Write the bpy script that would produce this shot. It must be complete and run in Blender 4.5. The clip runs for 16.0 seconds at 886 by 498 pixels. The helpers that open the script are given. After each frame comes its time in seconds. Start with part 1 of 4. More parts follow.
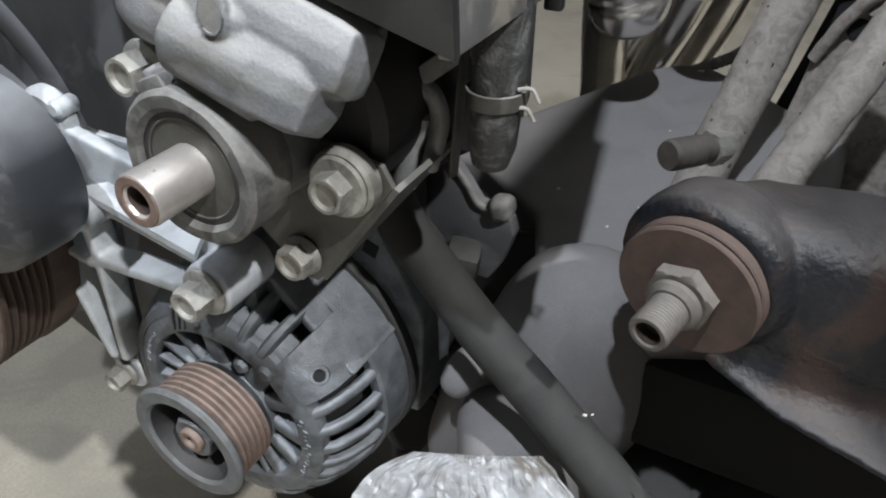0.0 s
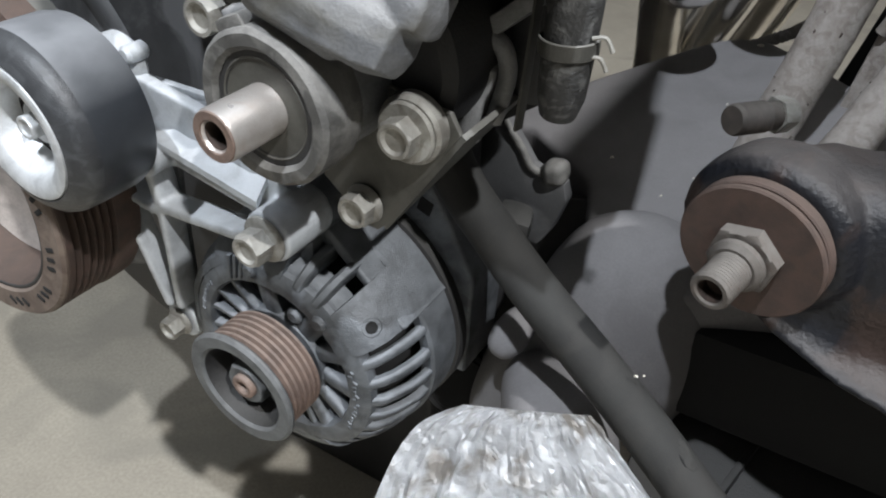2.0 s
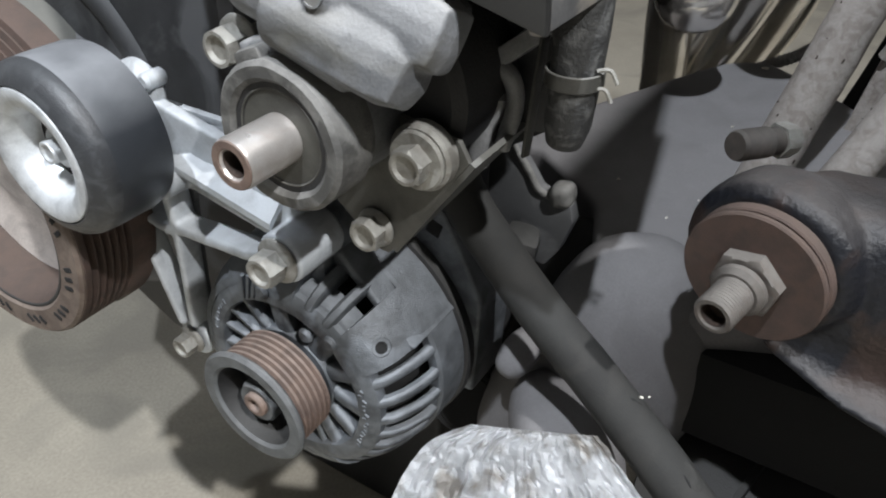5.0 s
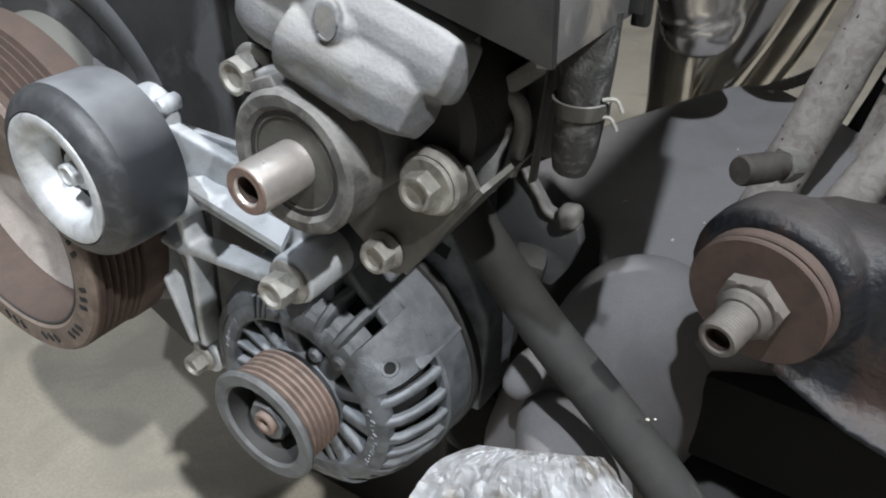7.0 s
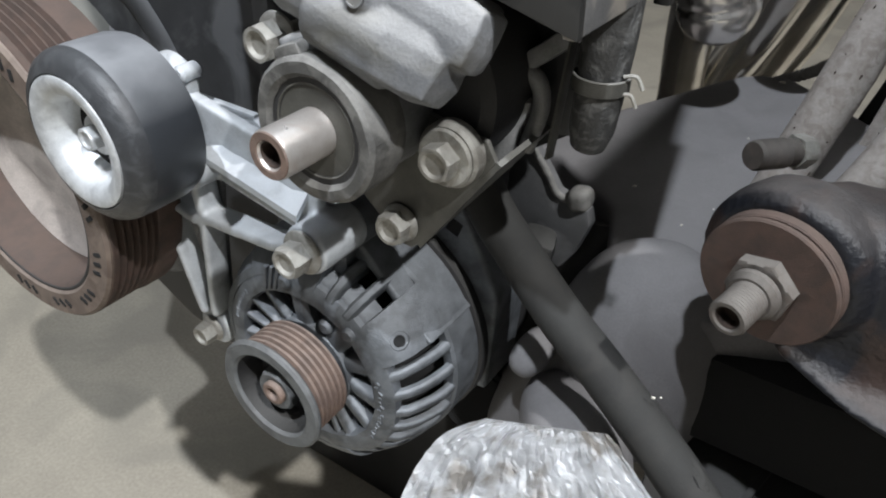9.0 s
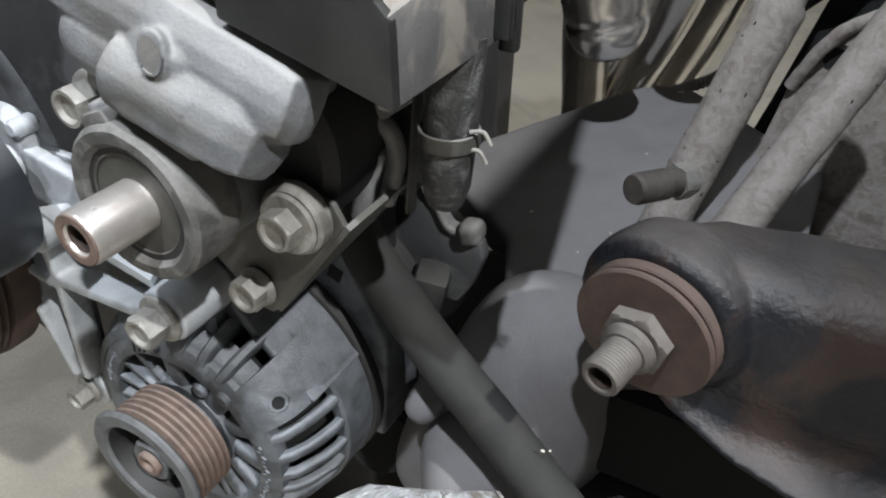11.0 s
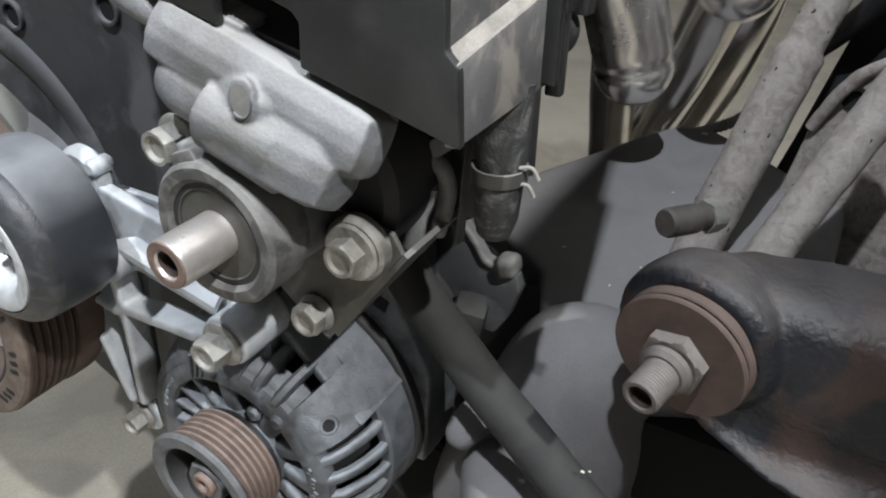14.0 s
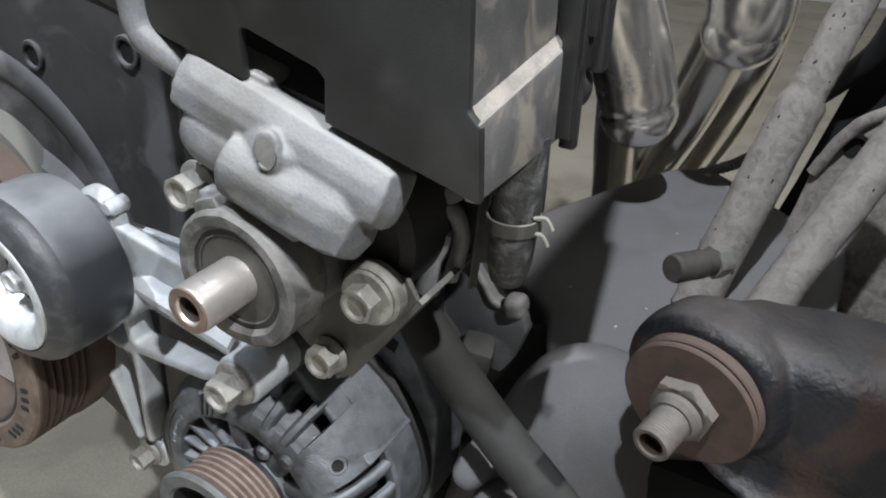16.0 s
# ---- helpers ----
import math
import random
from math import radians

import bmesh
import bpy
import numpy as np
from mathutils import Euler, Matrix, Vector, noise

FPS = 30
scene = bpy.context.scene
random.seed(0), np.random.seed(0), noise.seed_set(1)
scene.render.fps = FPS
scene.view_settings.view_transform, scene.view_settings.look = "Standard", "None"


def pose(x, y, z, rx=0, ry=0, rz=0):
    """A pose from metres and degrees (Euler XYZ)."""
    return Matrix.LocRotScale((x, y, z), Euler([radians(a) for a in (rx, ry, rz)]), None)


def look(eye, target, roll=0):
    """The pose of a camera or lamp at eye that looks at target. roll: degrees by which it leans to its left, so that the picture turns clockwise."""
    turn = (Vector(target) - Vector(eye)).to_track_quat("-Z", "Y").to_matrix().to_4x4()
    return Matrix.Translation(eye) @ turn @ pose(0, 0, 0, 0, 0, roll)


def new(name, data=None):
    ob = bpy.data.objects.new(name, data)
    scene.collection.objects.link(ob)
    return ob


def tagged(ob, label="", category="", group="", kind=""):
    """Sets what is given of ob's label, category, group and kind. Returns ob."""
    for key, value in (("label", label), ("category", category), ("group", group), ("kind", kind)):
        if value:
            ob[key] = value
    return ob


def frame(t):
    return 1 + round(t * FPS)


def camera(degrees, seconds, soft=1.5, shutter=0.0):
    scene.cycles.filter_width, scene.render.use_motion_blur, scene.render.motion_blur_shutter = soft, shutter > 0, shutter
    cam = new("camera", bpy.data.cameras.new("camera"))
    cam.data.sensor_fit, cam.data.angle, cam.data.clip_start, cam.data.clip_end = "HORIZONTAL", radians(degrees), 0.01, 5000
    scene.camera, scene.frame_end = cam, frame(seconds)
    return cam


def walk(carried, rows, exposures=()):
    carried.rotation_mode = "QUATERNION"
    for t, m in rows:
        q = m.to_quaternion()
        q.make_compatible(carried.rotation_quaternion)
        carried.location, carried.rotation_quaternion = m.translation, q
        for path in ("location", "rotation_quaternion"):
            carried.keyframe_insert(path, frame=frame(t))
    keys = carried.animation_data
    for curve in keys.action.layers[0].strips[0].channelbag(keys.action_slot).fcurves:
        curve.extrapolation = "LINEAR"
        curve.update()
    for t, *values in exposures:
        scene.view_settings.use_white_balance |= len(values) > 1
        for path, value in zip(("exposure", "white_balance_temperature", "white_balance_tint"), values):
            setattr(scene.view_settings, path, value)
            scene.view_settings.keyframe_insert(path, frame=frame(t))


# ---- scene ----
cam = camera(62.9, 16.0, soft=2.0)
PATH = [
    (0, (0.0001, 0.0001, 0.7801), (-0.3883, 0.7215, 0.2067), -0.00),
    (0.5, (-0.0072, -0.0073, 0.7682), (-0.4051, 0.6773, 0.1575), 0.98),
    (1, (-0.0082, -0.0088, 0.7674), (-0.4080, 0.6662, 0.1474), 1.01),
    (1.5, (-0.0066, -0.0095, 0.7695), (-0.4157, 0.6696, 0.1599), 0.47),
    (2, (-0.0049, -0.0125, 0.7720), (-0.4238, 0.6754, 0.1793), 0.51),
    (2.5, (-0.0030, -0.0105, 0.7724), (-0.4156, 0.6790, 0.1772), 0.23),
    (3, (-0.0003, -0.0094, 0.7758), (-0.4142, 0.6846, 0.1867), -0.44),
    (3.5, (-0.0017, -0.0115, 0.7758), (-0.4190, 0.6840, 0.1909), 0.00),
    (4, (-0.0032, -0.0135, 0.7759), (-0.4235, 0.6819, 0.1930), 0.27),
    (6.5, (-0.0037, -0.0171, 0.7834), (-0.4583, 0.6744, 0.2221), -0.02),
    (7, (-0.0025, -0.0181, 0.7835), (-0.4523, 0.6793, 0.2256), 0.09),
    (7.5, (-0.0049, -0.0220, 0.7808), (-0.4555, 0.6668, 0.2130), 0.22),
    (8, (-0.0086, -0.0253, 0.7901), (-0.4715, 0.6859, 0.2609), 2.17),
    (8.5, (-0.0050, -0.0242, 0.7830), (-0.4498, 0.6774, 0.2262), 2.74),
    (9, (-0.0038, -0.0264, 0.7803), (-0.4487, 0.6638, 0.2095), 1.85),
    (9.5, (-0.0055, 0.0013, 0.7922), (-0.4182, 0.7103, 0.2203), 1.19),
    (9.7, (0.0012, 0.0167, 0.7936), (-0.3806, 0.7448, 0.2243), 1.66),
    (11.8, (0.0075, 0.0144, 0.7864), (-0.3759, 0.7347, 0.2084), 1.22),
    (12, (0.0074, 0.0120, 0.7861), (-0.3792, 0.7323, 0.2103), 0.93),
    (12.5, (0.0038, 0.0091, 0.7882), (-0.4001, 0.7214, 0.2141), 0.52),
    (13, (0.0030, 0.0029, 0.7889), (-0.4010, 0.7240, 0.2260), 0.90),
    (13.5, (0.0048, -0.0049, 0.7929), (-0.4067, 0.7306, 0.2546), 0.98),
    (14, (0.0069, -0.0066, 0.7963), (-0.4130, 0.7323, 0.2692), 0.52),
    (14.5, (0.0075, -0.0008, 0.7974), (-0.4150, 0.7341, 0.2669), -0.65),
    (15, (0.0017, -0.0042, 0.8048), (-0.4321, 0.7428, 0.3011), 0.13),
    (15.5, (0.0044, -0.0073, 0.8056), (-0.4175, 0.7520, 0.3102), 0.60),
    (16, (0.0022, -0.0107, 0.8045), (-0.4254, 0.7468, 0.3112), 1.21),
]
walk(cam, [(t, look(eye, target, roll)) for t, eye, target, roll in PATH])

# ---- light: a closed workshop with ceiling lamps ----
world = bpy.data.worlds.new("workshop_air")
scene.world = world
world.use_nodes = True
world.node_tree.nodes["Background"].inputs[0].default_value = (0.75, 0.85, 1.0, 1)
world.node_tree.nodes["Background"].inputs[1].default_value = 0.006
scene.view_settings.exposure = -0.08


def lamp(name, eye, target, size, size_y, watts, colour):
    data = bpy.data.lights.new(name, "AREA")
    data.shape, data.size, data.size_y, data.energy, data.color = "RECTANGLE", size, size_y, watts, colour
    ob = new(name, data)
    ob.matrix_world = look(eye, target)
    return ob


lamp("work_lamp", (0.06, -0.45, 2.07), (-0.15, 0.22, 0.6), 0.03, 0.03, 27, (0.92, 0.985, 1.08))
lamp("ceiling_lamp", (1.95, -0.85, 3.35), (-0.15, 0.25, 0.6), 0.07, 0.07, 145, (0.97, 0.985, 1.01))
lamp("ceiling_lamp", (-1.10, -0.25, 3.20), (-0.15, 0.25, 0.6), 0.05, 0.05, 8, (0.86, 0.96, 1.12))


# ---- materials ----
def surface(name, base, alt, scale=60.0, rough=0.6, metal=0.0, bump=0.15, fine=900.0, dust=None, dust_amount=0.0, stain=None, stain_amount=0.0, spec=0.5, dust_from=-0.2):
    """A worn surface: two colours mixed at a coarse scale, fine grain, optional stains and settled dust on upward
    faces, which also paints some top light.
    """
    m = bpy.data.materials.new(name)
    m.use_nodes = True
    nt = m.node_tree
    n, l = nt.nodes, nt.links
    b = n["Principled BSDF"]
    tc = n.new("ShaderNodeTexCoord")
    big = n.new("ShaderNodeTexNoise")
    big.inputs["Scale"].default_value, big.inputs["Detail"].default_value, big.inputs["Roughness"].default_value = scale, 6, 0.62
    small = n.new("ShaderNodeTexNoise")
    small.inputs["Scale"].default_value, small.inputs["Detail"].default_value = fine, 4
    for t in (big, small):
        l.new(tc.outputs["Object"], t.inputs["Vector"])
    r1 = n.new("ShaderNodeMapRange")
    r1.inputs[1].default_value, r1.inputs[2].default_value = 0.38, 0.64
    l.new(big.outputs["Fac"], r1.inputs[0])
    mix = n.new("ShaderNodeMix")
    mix.data_type = "RGBA"
    mix.inputs[6].default_value, mix.inputs[7].default_value = (*base, 1), (*alt, 1)
    l.new(r1.outputs[0], mix.inputs[0])
    col = mix.outputs[2]
    grain = n.new("ShaderNodeMix")
    grain.data_type, grain.blend_type = "RGBA", "OVERLAY"
    grain.inputs[0].default_value = 0.25
    l.new(col, grain.inputs[6])
    l.new(small.outputs["Fac"], grain.inputs[7])
    col = grain.outputs[2]
    if stain:
        s = n.new("ShaderNodeTexNoise")
        s.inputs["Scale"].default_value, s.inputs["Detail"].default_value, s.inputs["Distortion"].default_value = scale * 0.9, 9, 0.9
        l.new(tc.outputs["Object"], s.inputs["Vector"])
        r = n.new("ShaderNodeMapRange")
        r.inputs[1].default_value, r.inputs[2].default_value, r.inputs[4].default_value = 0.50, 0.62, stain_amount
        l.new(s.outputs["Fac"], r.inputs[0])
        mx = n.new("ShaderNodeMix")
        mx.data_type = "RGBA"
        mx.inputs[7].default_value = (*stain, 1)
        l.new(col, mx.inputs[6])
        l.new(r.outputs[0], mx.inputs[0])
        col = mx.outputs[2]
    # Dust weight follows normal z, so part of the top light is in the colour.
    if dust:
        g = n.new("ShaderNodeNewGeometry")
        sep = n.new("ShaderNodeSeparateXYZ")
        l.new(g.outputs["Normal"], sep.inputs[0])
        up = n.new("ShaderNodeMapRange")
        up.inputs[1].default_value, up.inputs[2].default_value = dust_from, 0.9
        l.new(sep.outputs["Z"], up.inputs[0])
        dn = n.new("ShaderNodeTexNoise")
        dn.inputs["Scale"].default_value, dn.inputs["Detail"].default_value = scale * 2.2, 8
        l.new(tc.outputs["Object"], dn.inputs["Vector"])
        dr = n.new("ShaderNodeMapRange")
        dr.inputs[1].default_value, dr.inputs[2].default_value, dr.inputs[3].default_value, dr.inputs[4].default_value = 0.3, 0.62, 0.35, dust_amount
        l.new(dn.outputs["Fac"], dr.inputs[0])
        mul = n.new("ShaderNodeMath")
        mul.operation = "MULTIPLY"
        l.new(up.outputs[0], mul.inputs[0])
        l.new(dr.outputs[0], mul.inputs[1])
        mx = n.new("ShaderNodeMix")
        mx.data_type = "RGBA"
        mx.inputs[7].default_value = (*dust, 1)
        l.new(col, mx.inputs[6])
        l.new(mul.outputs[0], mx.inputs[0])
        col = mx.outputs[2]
        rr = n.new("ShaderNodeMapRange")
        rr.inputs[3].default_value, rr.inputs[4].default_value = rough, min(1.0, rough + 0.35)
        l.new(mul.outputs[0], rr.inputs[0])
        l.new(rr.outputs[0], b.inputs["Roughness"])
        if metal:
            mm = n.new("ShaderNodeMapRange")
            mm.inputs[3].default_value, mm.inputs[4].default_value = metal, 0.0
            l.new(mul.outputs[0], mm.inputs[0])
            l.new(mm.outputs[0], b.inputs["Metallic"])
    else:
        rr = n.new("ShaderNodeMapRange")
        rr.inputs[3].default_value, rr.inputs[4].default_value = max(0.03, rough - 0.1), min(1, rough + 0.12)
        l.new(big.outputs["Fac"], rr.inputs[0])
        l.new(rr.outputs[0], b.inputs["Roughness"])
        b.inputs["Metallic"].default_value = metal
    b.inputs["Specular IOR Level"].default_value = spec
    l.new(col, b.inputs["Base Color"])
    bm_ = n.new("ShaderNodeBump")
    bm_.inputs["Strength"].default_value, bm_.inputs["Distance"].default_value = bump, 0.001
    add = n.new("ShaderNodeMath")
    add.operation = "ADD"
    l.new(big.outputs["Fac"], add.inputs[0])
    l.new(small.outputs["Fac"], add.inputs[1])
    l.new(add.outputs[0], bm_.inputs["Height"])
    l.new(bm_.outputs[0], b.inputs["Normal"])
    return m


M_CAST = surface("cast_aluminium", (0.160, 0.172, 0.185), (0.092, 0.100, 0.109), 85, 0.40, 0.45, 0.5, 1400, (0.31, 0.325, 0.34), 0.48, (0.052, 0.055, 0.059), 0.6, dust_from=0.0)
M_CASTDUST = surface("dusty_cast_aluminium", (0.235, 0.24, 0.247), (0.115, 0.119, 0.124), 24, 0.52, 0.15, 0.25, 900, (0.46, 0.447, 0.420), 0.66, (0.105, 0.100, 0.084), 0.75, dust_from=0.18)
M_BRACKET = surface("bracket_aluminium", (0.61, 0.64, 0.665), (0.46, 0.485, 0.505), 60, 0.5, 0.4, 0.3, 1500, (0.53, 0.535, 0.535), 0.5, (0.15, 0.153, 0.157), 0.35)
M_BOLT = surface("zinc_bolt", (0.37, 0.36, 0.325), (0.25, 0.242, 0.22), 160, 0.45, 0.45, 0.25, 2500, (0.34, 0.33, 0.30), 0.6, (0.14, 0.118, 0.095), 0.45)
M_SHAFT = surface("worn_steel_shaft", (0.66, 0.625, 0.59), (0.54, 0.495, 0.455), 60, 0.30, 0.7, 0.08, 2500, None, 0, (0.40, 0.26, 0.19), 0.3)
M_RUST = surface("rusty_steel", (0.086, 0.054, 0.043), (0.056, 0.038, 0.031), 110, 0.72, 0.15, 0.4, 2200, (0.165, 0.132, 0.113), 0.35, (0.105, 0.062, 0.044), 0.35)
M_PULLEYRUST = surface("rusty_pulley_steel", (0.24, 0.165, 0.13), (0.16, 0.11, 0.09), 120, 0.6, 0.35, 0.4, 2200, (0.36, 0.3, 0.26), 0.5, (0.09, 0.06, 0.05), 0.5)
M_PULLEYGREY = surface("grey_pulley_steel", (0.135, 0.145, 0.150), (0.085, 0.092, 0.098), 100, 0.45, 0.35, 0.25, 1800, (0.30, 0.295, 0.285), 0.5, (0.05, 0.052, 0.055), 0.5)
M_BLACK = surface("black_plastic", (0.018, 0.0185, 0.0185), (0.010, 0.0103, 0.0105), 30, 0.42, 0, 0.12, 1500, (0.17, 0.165, 0.155), 0.22, (0.034, 0.0335, 0.032), 0.6)
# Oily black; on some recessed parts it holds their shade instead.
M_BLACKDARK = surface("oily_and_shade_black_iron", (0.022, 0.022, 0.023), (0.014, 0.014, 0.015), 40, 0.55, 0, 0.3, 900, (0.12, 0.115, 0.105), 0.35)
# Late dust start: a lit-looking top and dark flanks within the colour.
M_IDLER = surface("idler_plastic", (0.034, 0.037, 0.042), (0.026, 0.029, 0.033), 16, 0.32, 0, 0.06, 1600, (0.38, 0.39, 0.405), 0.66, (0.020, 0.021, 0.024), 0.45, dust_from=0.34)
M_ZINC = surface("bright_zinc", (0.66, 0.68, 0.69), (0.50, 0.515, 0.525), 90, 0.45, 0.35, 0.10, 2000, None, 0, (0.28, 0.285, 0.29), 0.35)
M_COVERDISC = surface("olive_grey_cover", (0.085, 0.084, 0.070), (0.060, 0.060, 0.050), 24, 0.65, 0, 0.15, 900, (0.26, 0.255, 0.235), 0.35, (0.11, 0.11, 0.10), 0.4)
M_COVER = surface("dark_timing_cover", (0.056, 0.058, 0.061), (0.030, 0.031, 0.033), 20, 0.55, 0, 0.2, 900, (0.34, 0.335, 0.33), 0.45, (0.20, 0.203, 0.207), 0.6)
M_HOSE = surface("rubber_hose", (0.030, 0.0305, 0.029), (0.020, 0.020, 0.0195), 55, 0.7, 0, 0.2, 1500, (0.058, 0.056, 0.052), 0.35, (0.040, 0.038, 0.035), 0.5, 0.3)
M_ARM = surface("black_painted_arm", (0.008, 0.009, 0.012), (0.014, 0.014, 0.016), 34, 0.44, 0, 0.55, 420, (0.115, 0.104, 0.098), 0.55, (0.046, 0.028, 0.021), 0.65, 0.32, dust_from=0.45)
M_SUBFRAME = surface("dusty_grey_subframe", (0.175, 0.168, 0.170), (0.14, 0.134, 0.135), 26, 0.75, 0, 0.12, 800, (0.24, 0.232, 0.232), 0.5, (0.115, 0.108, 0.108), 0.5)
M_ROD = surface("rusty_dirty_rod", (0.32, 0.292, 0.268), (0.235, 0.208, 0.187), 150, 0.85, 0.0, 0.40, 700, (0.37, 0.343, 0.315), 0.6, (0.10, 0.075, 0.060), 0.5)
M_CHROME = surface("stainless_manifold", (0.82, 0.79, 0.74), (0.70, 0.67, 0.62), 24, 0.22, 0.9, 0.01, 900, None, 0, (0.52, 0.44, 0.36), 0.3)
M_FOIL = surface("crinkled_foil", (0.70, 0.71, 0.725), (0.50, 0.505, 0.51), 60, 0.46, 0.22, 0.30, 300, None, 0, (0.30, 0.27, 0.235), 0.85)
M_FLOOR = surface("workshop_concrete", (0.425, 0.388, 0.318), (0.368, 0.334, 0.274), 5, 0.8, 0, 0.2, 220, None, 0, (0.27, 0.252, 0.212), 0.5)
M_WALL = surface("workshop_plaster", (0.60, 0.605, 0.61), (0.52, 0.525, 0.53), 2, 0.85, 0, 0.1, 120)
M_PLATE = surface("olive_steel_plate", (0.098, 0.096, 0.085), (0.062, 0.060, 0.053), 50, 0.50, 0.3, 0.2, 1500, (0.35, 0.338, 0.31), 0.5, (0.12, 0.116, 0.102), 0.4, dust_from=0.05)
M_CASTDARK = surface("dirty_and_shade_dark_casting", (0.30, 0.30, 0.295), (0.16, 0.16, 0.157), 70, 0.5, 0.1, 0.4, 1200, (0.36, 0.35, 0.335), 0.6)
M_PANEL = surface("dusty_black_plastic", (0.13, 0.132, 0.135), (0.085, 0.087, 0.09), 45, 0.55, 0, 0.15, 1200, (0.36, 0.33, 0.29), 0.7, (0.33, 0.30, 0.26), 0.75)
M_NUT = surface("dull_brown_zinc", (0.140, 0.125, 0.112), (0.085, 0.075, 0.067), 160, 0.55, 0.3, 0.35, 2500, (0.215, 0.20, 0.18), 0.6, (0.085, 0.062, 0.05), 0.5)
M_OVAL = surface("dull_machined_face", (0.20, 0.195, 0.18), (0.15, 0.147, 0.137), 200, 0.55, 0.3, 0.1, 2500)
M_BORE = surface("rusty_bore", (0.045, 0.028, 0.020), (0.028, 0.019, 0.015), 300, 0.8, 0, 0.3, 2500)
M_RIM = surface("tan_rust", (0.20, 0.155, 0.125), (0.135, 0.10, 0.082), 90, 0.62, 0.2, 0.3, 1500, (0.34, 0.29, 0.25), 0.45, (0.09, 0.062, 0.05), 0.6)
M_PALE = surface("pale_bare_metal", (0.52, 0.47, 0.43), (0.40, 0.36, 0.33), 40, 0.6, 0.1, 0.1, 900, None, 0, (0.26, 0.23, 0.21), 0.5)
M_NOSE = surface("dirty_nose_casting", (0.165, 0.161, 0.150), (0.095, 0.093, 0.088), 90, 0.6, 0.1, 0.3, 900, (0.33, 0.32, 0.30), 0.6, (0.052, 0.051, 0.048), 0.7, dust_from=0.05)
M_TUBE = surface("dusty_grey_plastic", (0.30, 0.285, 0.275), (0.25, 0.238, 0.23), 30, 0.7, 0, 0.08, 700)
M_STUB = surface("caked_black_rubber", (0.035, 0.035, 0.034), (0.018, 0.018, 0.018), 120, 0.65, 0, 0.5, 900, (0.11, 0.108, 0.10), 0.4, (0.13, 0.13, 0.125), 0.7)
M_STUD = surface("dark_rusty_thread", (0.085, 0.07, 0.06), (0.05, 0.041, 0.036), 150, 0.6, 0.2, 0.2, 2500, (0.16, 0.15, 0.135), 0.5)
M_ELBOW = surface("satin_stainless", (0.92, 0.905, 0.88), (0.82, 0.795, 0.76), 20, 0.24, 0.95, 0.01, 900, None, 0, (0.66, 0.55, 0.46), 0.3)
M_LEDGE = surface("settled_tan_dust", (0.36, 0.33, 0.29), (0.25, 0.23, 0.205), 90, 0.9, 0, 0.3, 1500, None, 0, (0.2, 0.185, 0.165), 0.4)
M_SCUFF = surface("scuffed_black_plastic", (0.030, 0.032, 0.035), (0.022, 0.023, 0.026), 120, 0.30, 0, 0.25, 1600, (0.10, 0.103, 0.107), 0.4, (0.075, 0.08, 0.085), 0.5)
M_GRIT = surface("pale_grit", (0.66, 0.63, 0.55), (0.5, 0.47, 0.4), 300, 0.8)
# Black that carries the shade of holes and gaps; also the matt canister.
M_VOID = surface("shade_and_matt_black", (0.008, 0.008, 0.008), (0.012, 0.012, 0.012), 60, 0.9, 0, 0.1)


# ---- mesh helpers ----
def E(x, y, z, ry=0.0):
    """The pose of a thing on the engine's front: local x to the engine's right, y up, z out towards its front; ry turns it about its own axis."""
    return pose(x, y, z, 90) @ pose(0, 0, 0, 0, 0, ry)


def thing(name, m, label, category, group="", kind=""):
    ob = new(name)
    ob.empty_display_size = 0.01
    ob.matrix_world = m
    return tagged(ob, label, category, group, kind)


def sharpen(bm, degrees=38):
    bm.normal_update()
    for f in bm.faces:
        f.smooth = True
    for e in bm.edges:
        e.smooth = len(e.link_faces) == 2 and e.calc_face_angle(0) < radians(degrees)


def part(name, bm, material, parent, label="", degrees=38, voxel=0.0, relax=6):
    bmesh.ops.recalc_face_normals(bm, faces=bm.faces)
    sharpen(bm, degrees)
    me = bpy.data.meshes.new(name)
    bm.to_mesh(me)
    bm.free()
    me.materials.append(material)
    ob = new(name, me)
    ob.parent = parent
    if label:
        ob["label"] = label
    if voxel:
        r = ob.modifiers.new("fuse", "REMESH")
        r.mode, r.voxel_size, r.use_smooth_shade = "VOXEL", voxel, True
        s = ob.modifiers.new("relax", "SMOOTH")
        s.factor, s.iterations = 0.5, relax
    return ob


def B():
    return bmesh.new()


def merge(bm, tmp, m=None):
    """Adds the faces of tmp, placed by m, to bm."""
    m = m or Matrix()
    vs = {v: bm.verts.new(m @ v.co) for v in tmp.verts}
    for f in tmp.faces:
        bm.faces.new([vs[v] for v in f.verts])
    tmp.free()
    return bm


def revolve(bm, prof, seg=48, m=None, arc=360.0, start=0.0, cap=True):
    """Turns a profile of (radius, height) about the local z axis. The profile is open; its ends are closed with caps if they stand off the axis."""
    m = m or Matrix()
    n = seg if arc >= 360 else seg + 1
    rings = []
    for r, w in prof:
        if r < 1e-7:
            rings.append([bm.verts.new(m @ Vector((0, 0, w)))])
        else:
            rings.append([bm.verts.new(m @ Vector((r * math.cos(a), r * math.sin(a), w))) for a in (radians(start) + radians(arc) * k / seg for k in range(n))])
    for a, b in zip(rings, rings[1:]):
        for k in range(seg):
            j = (k + 1) % n
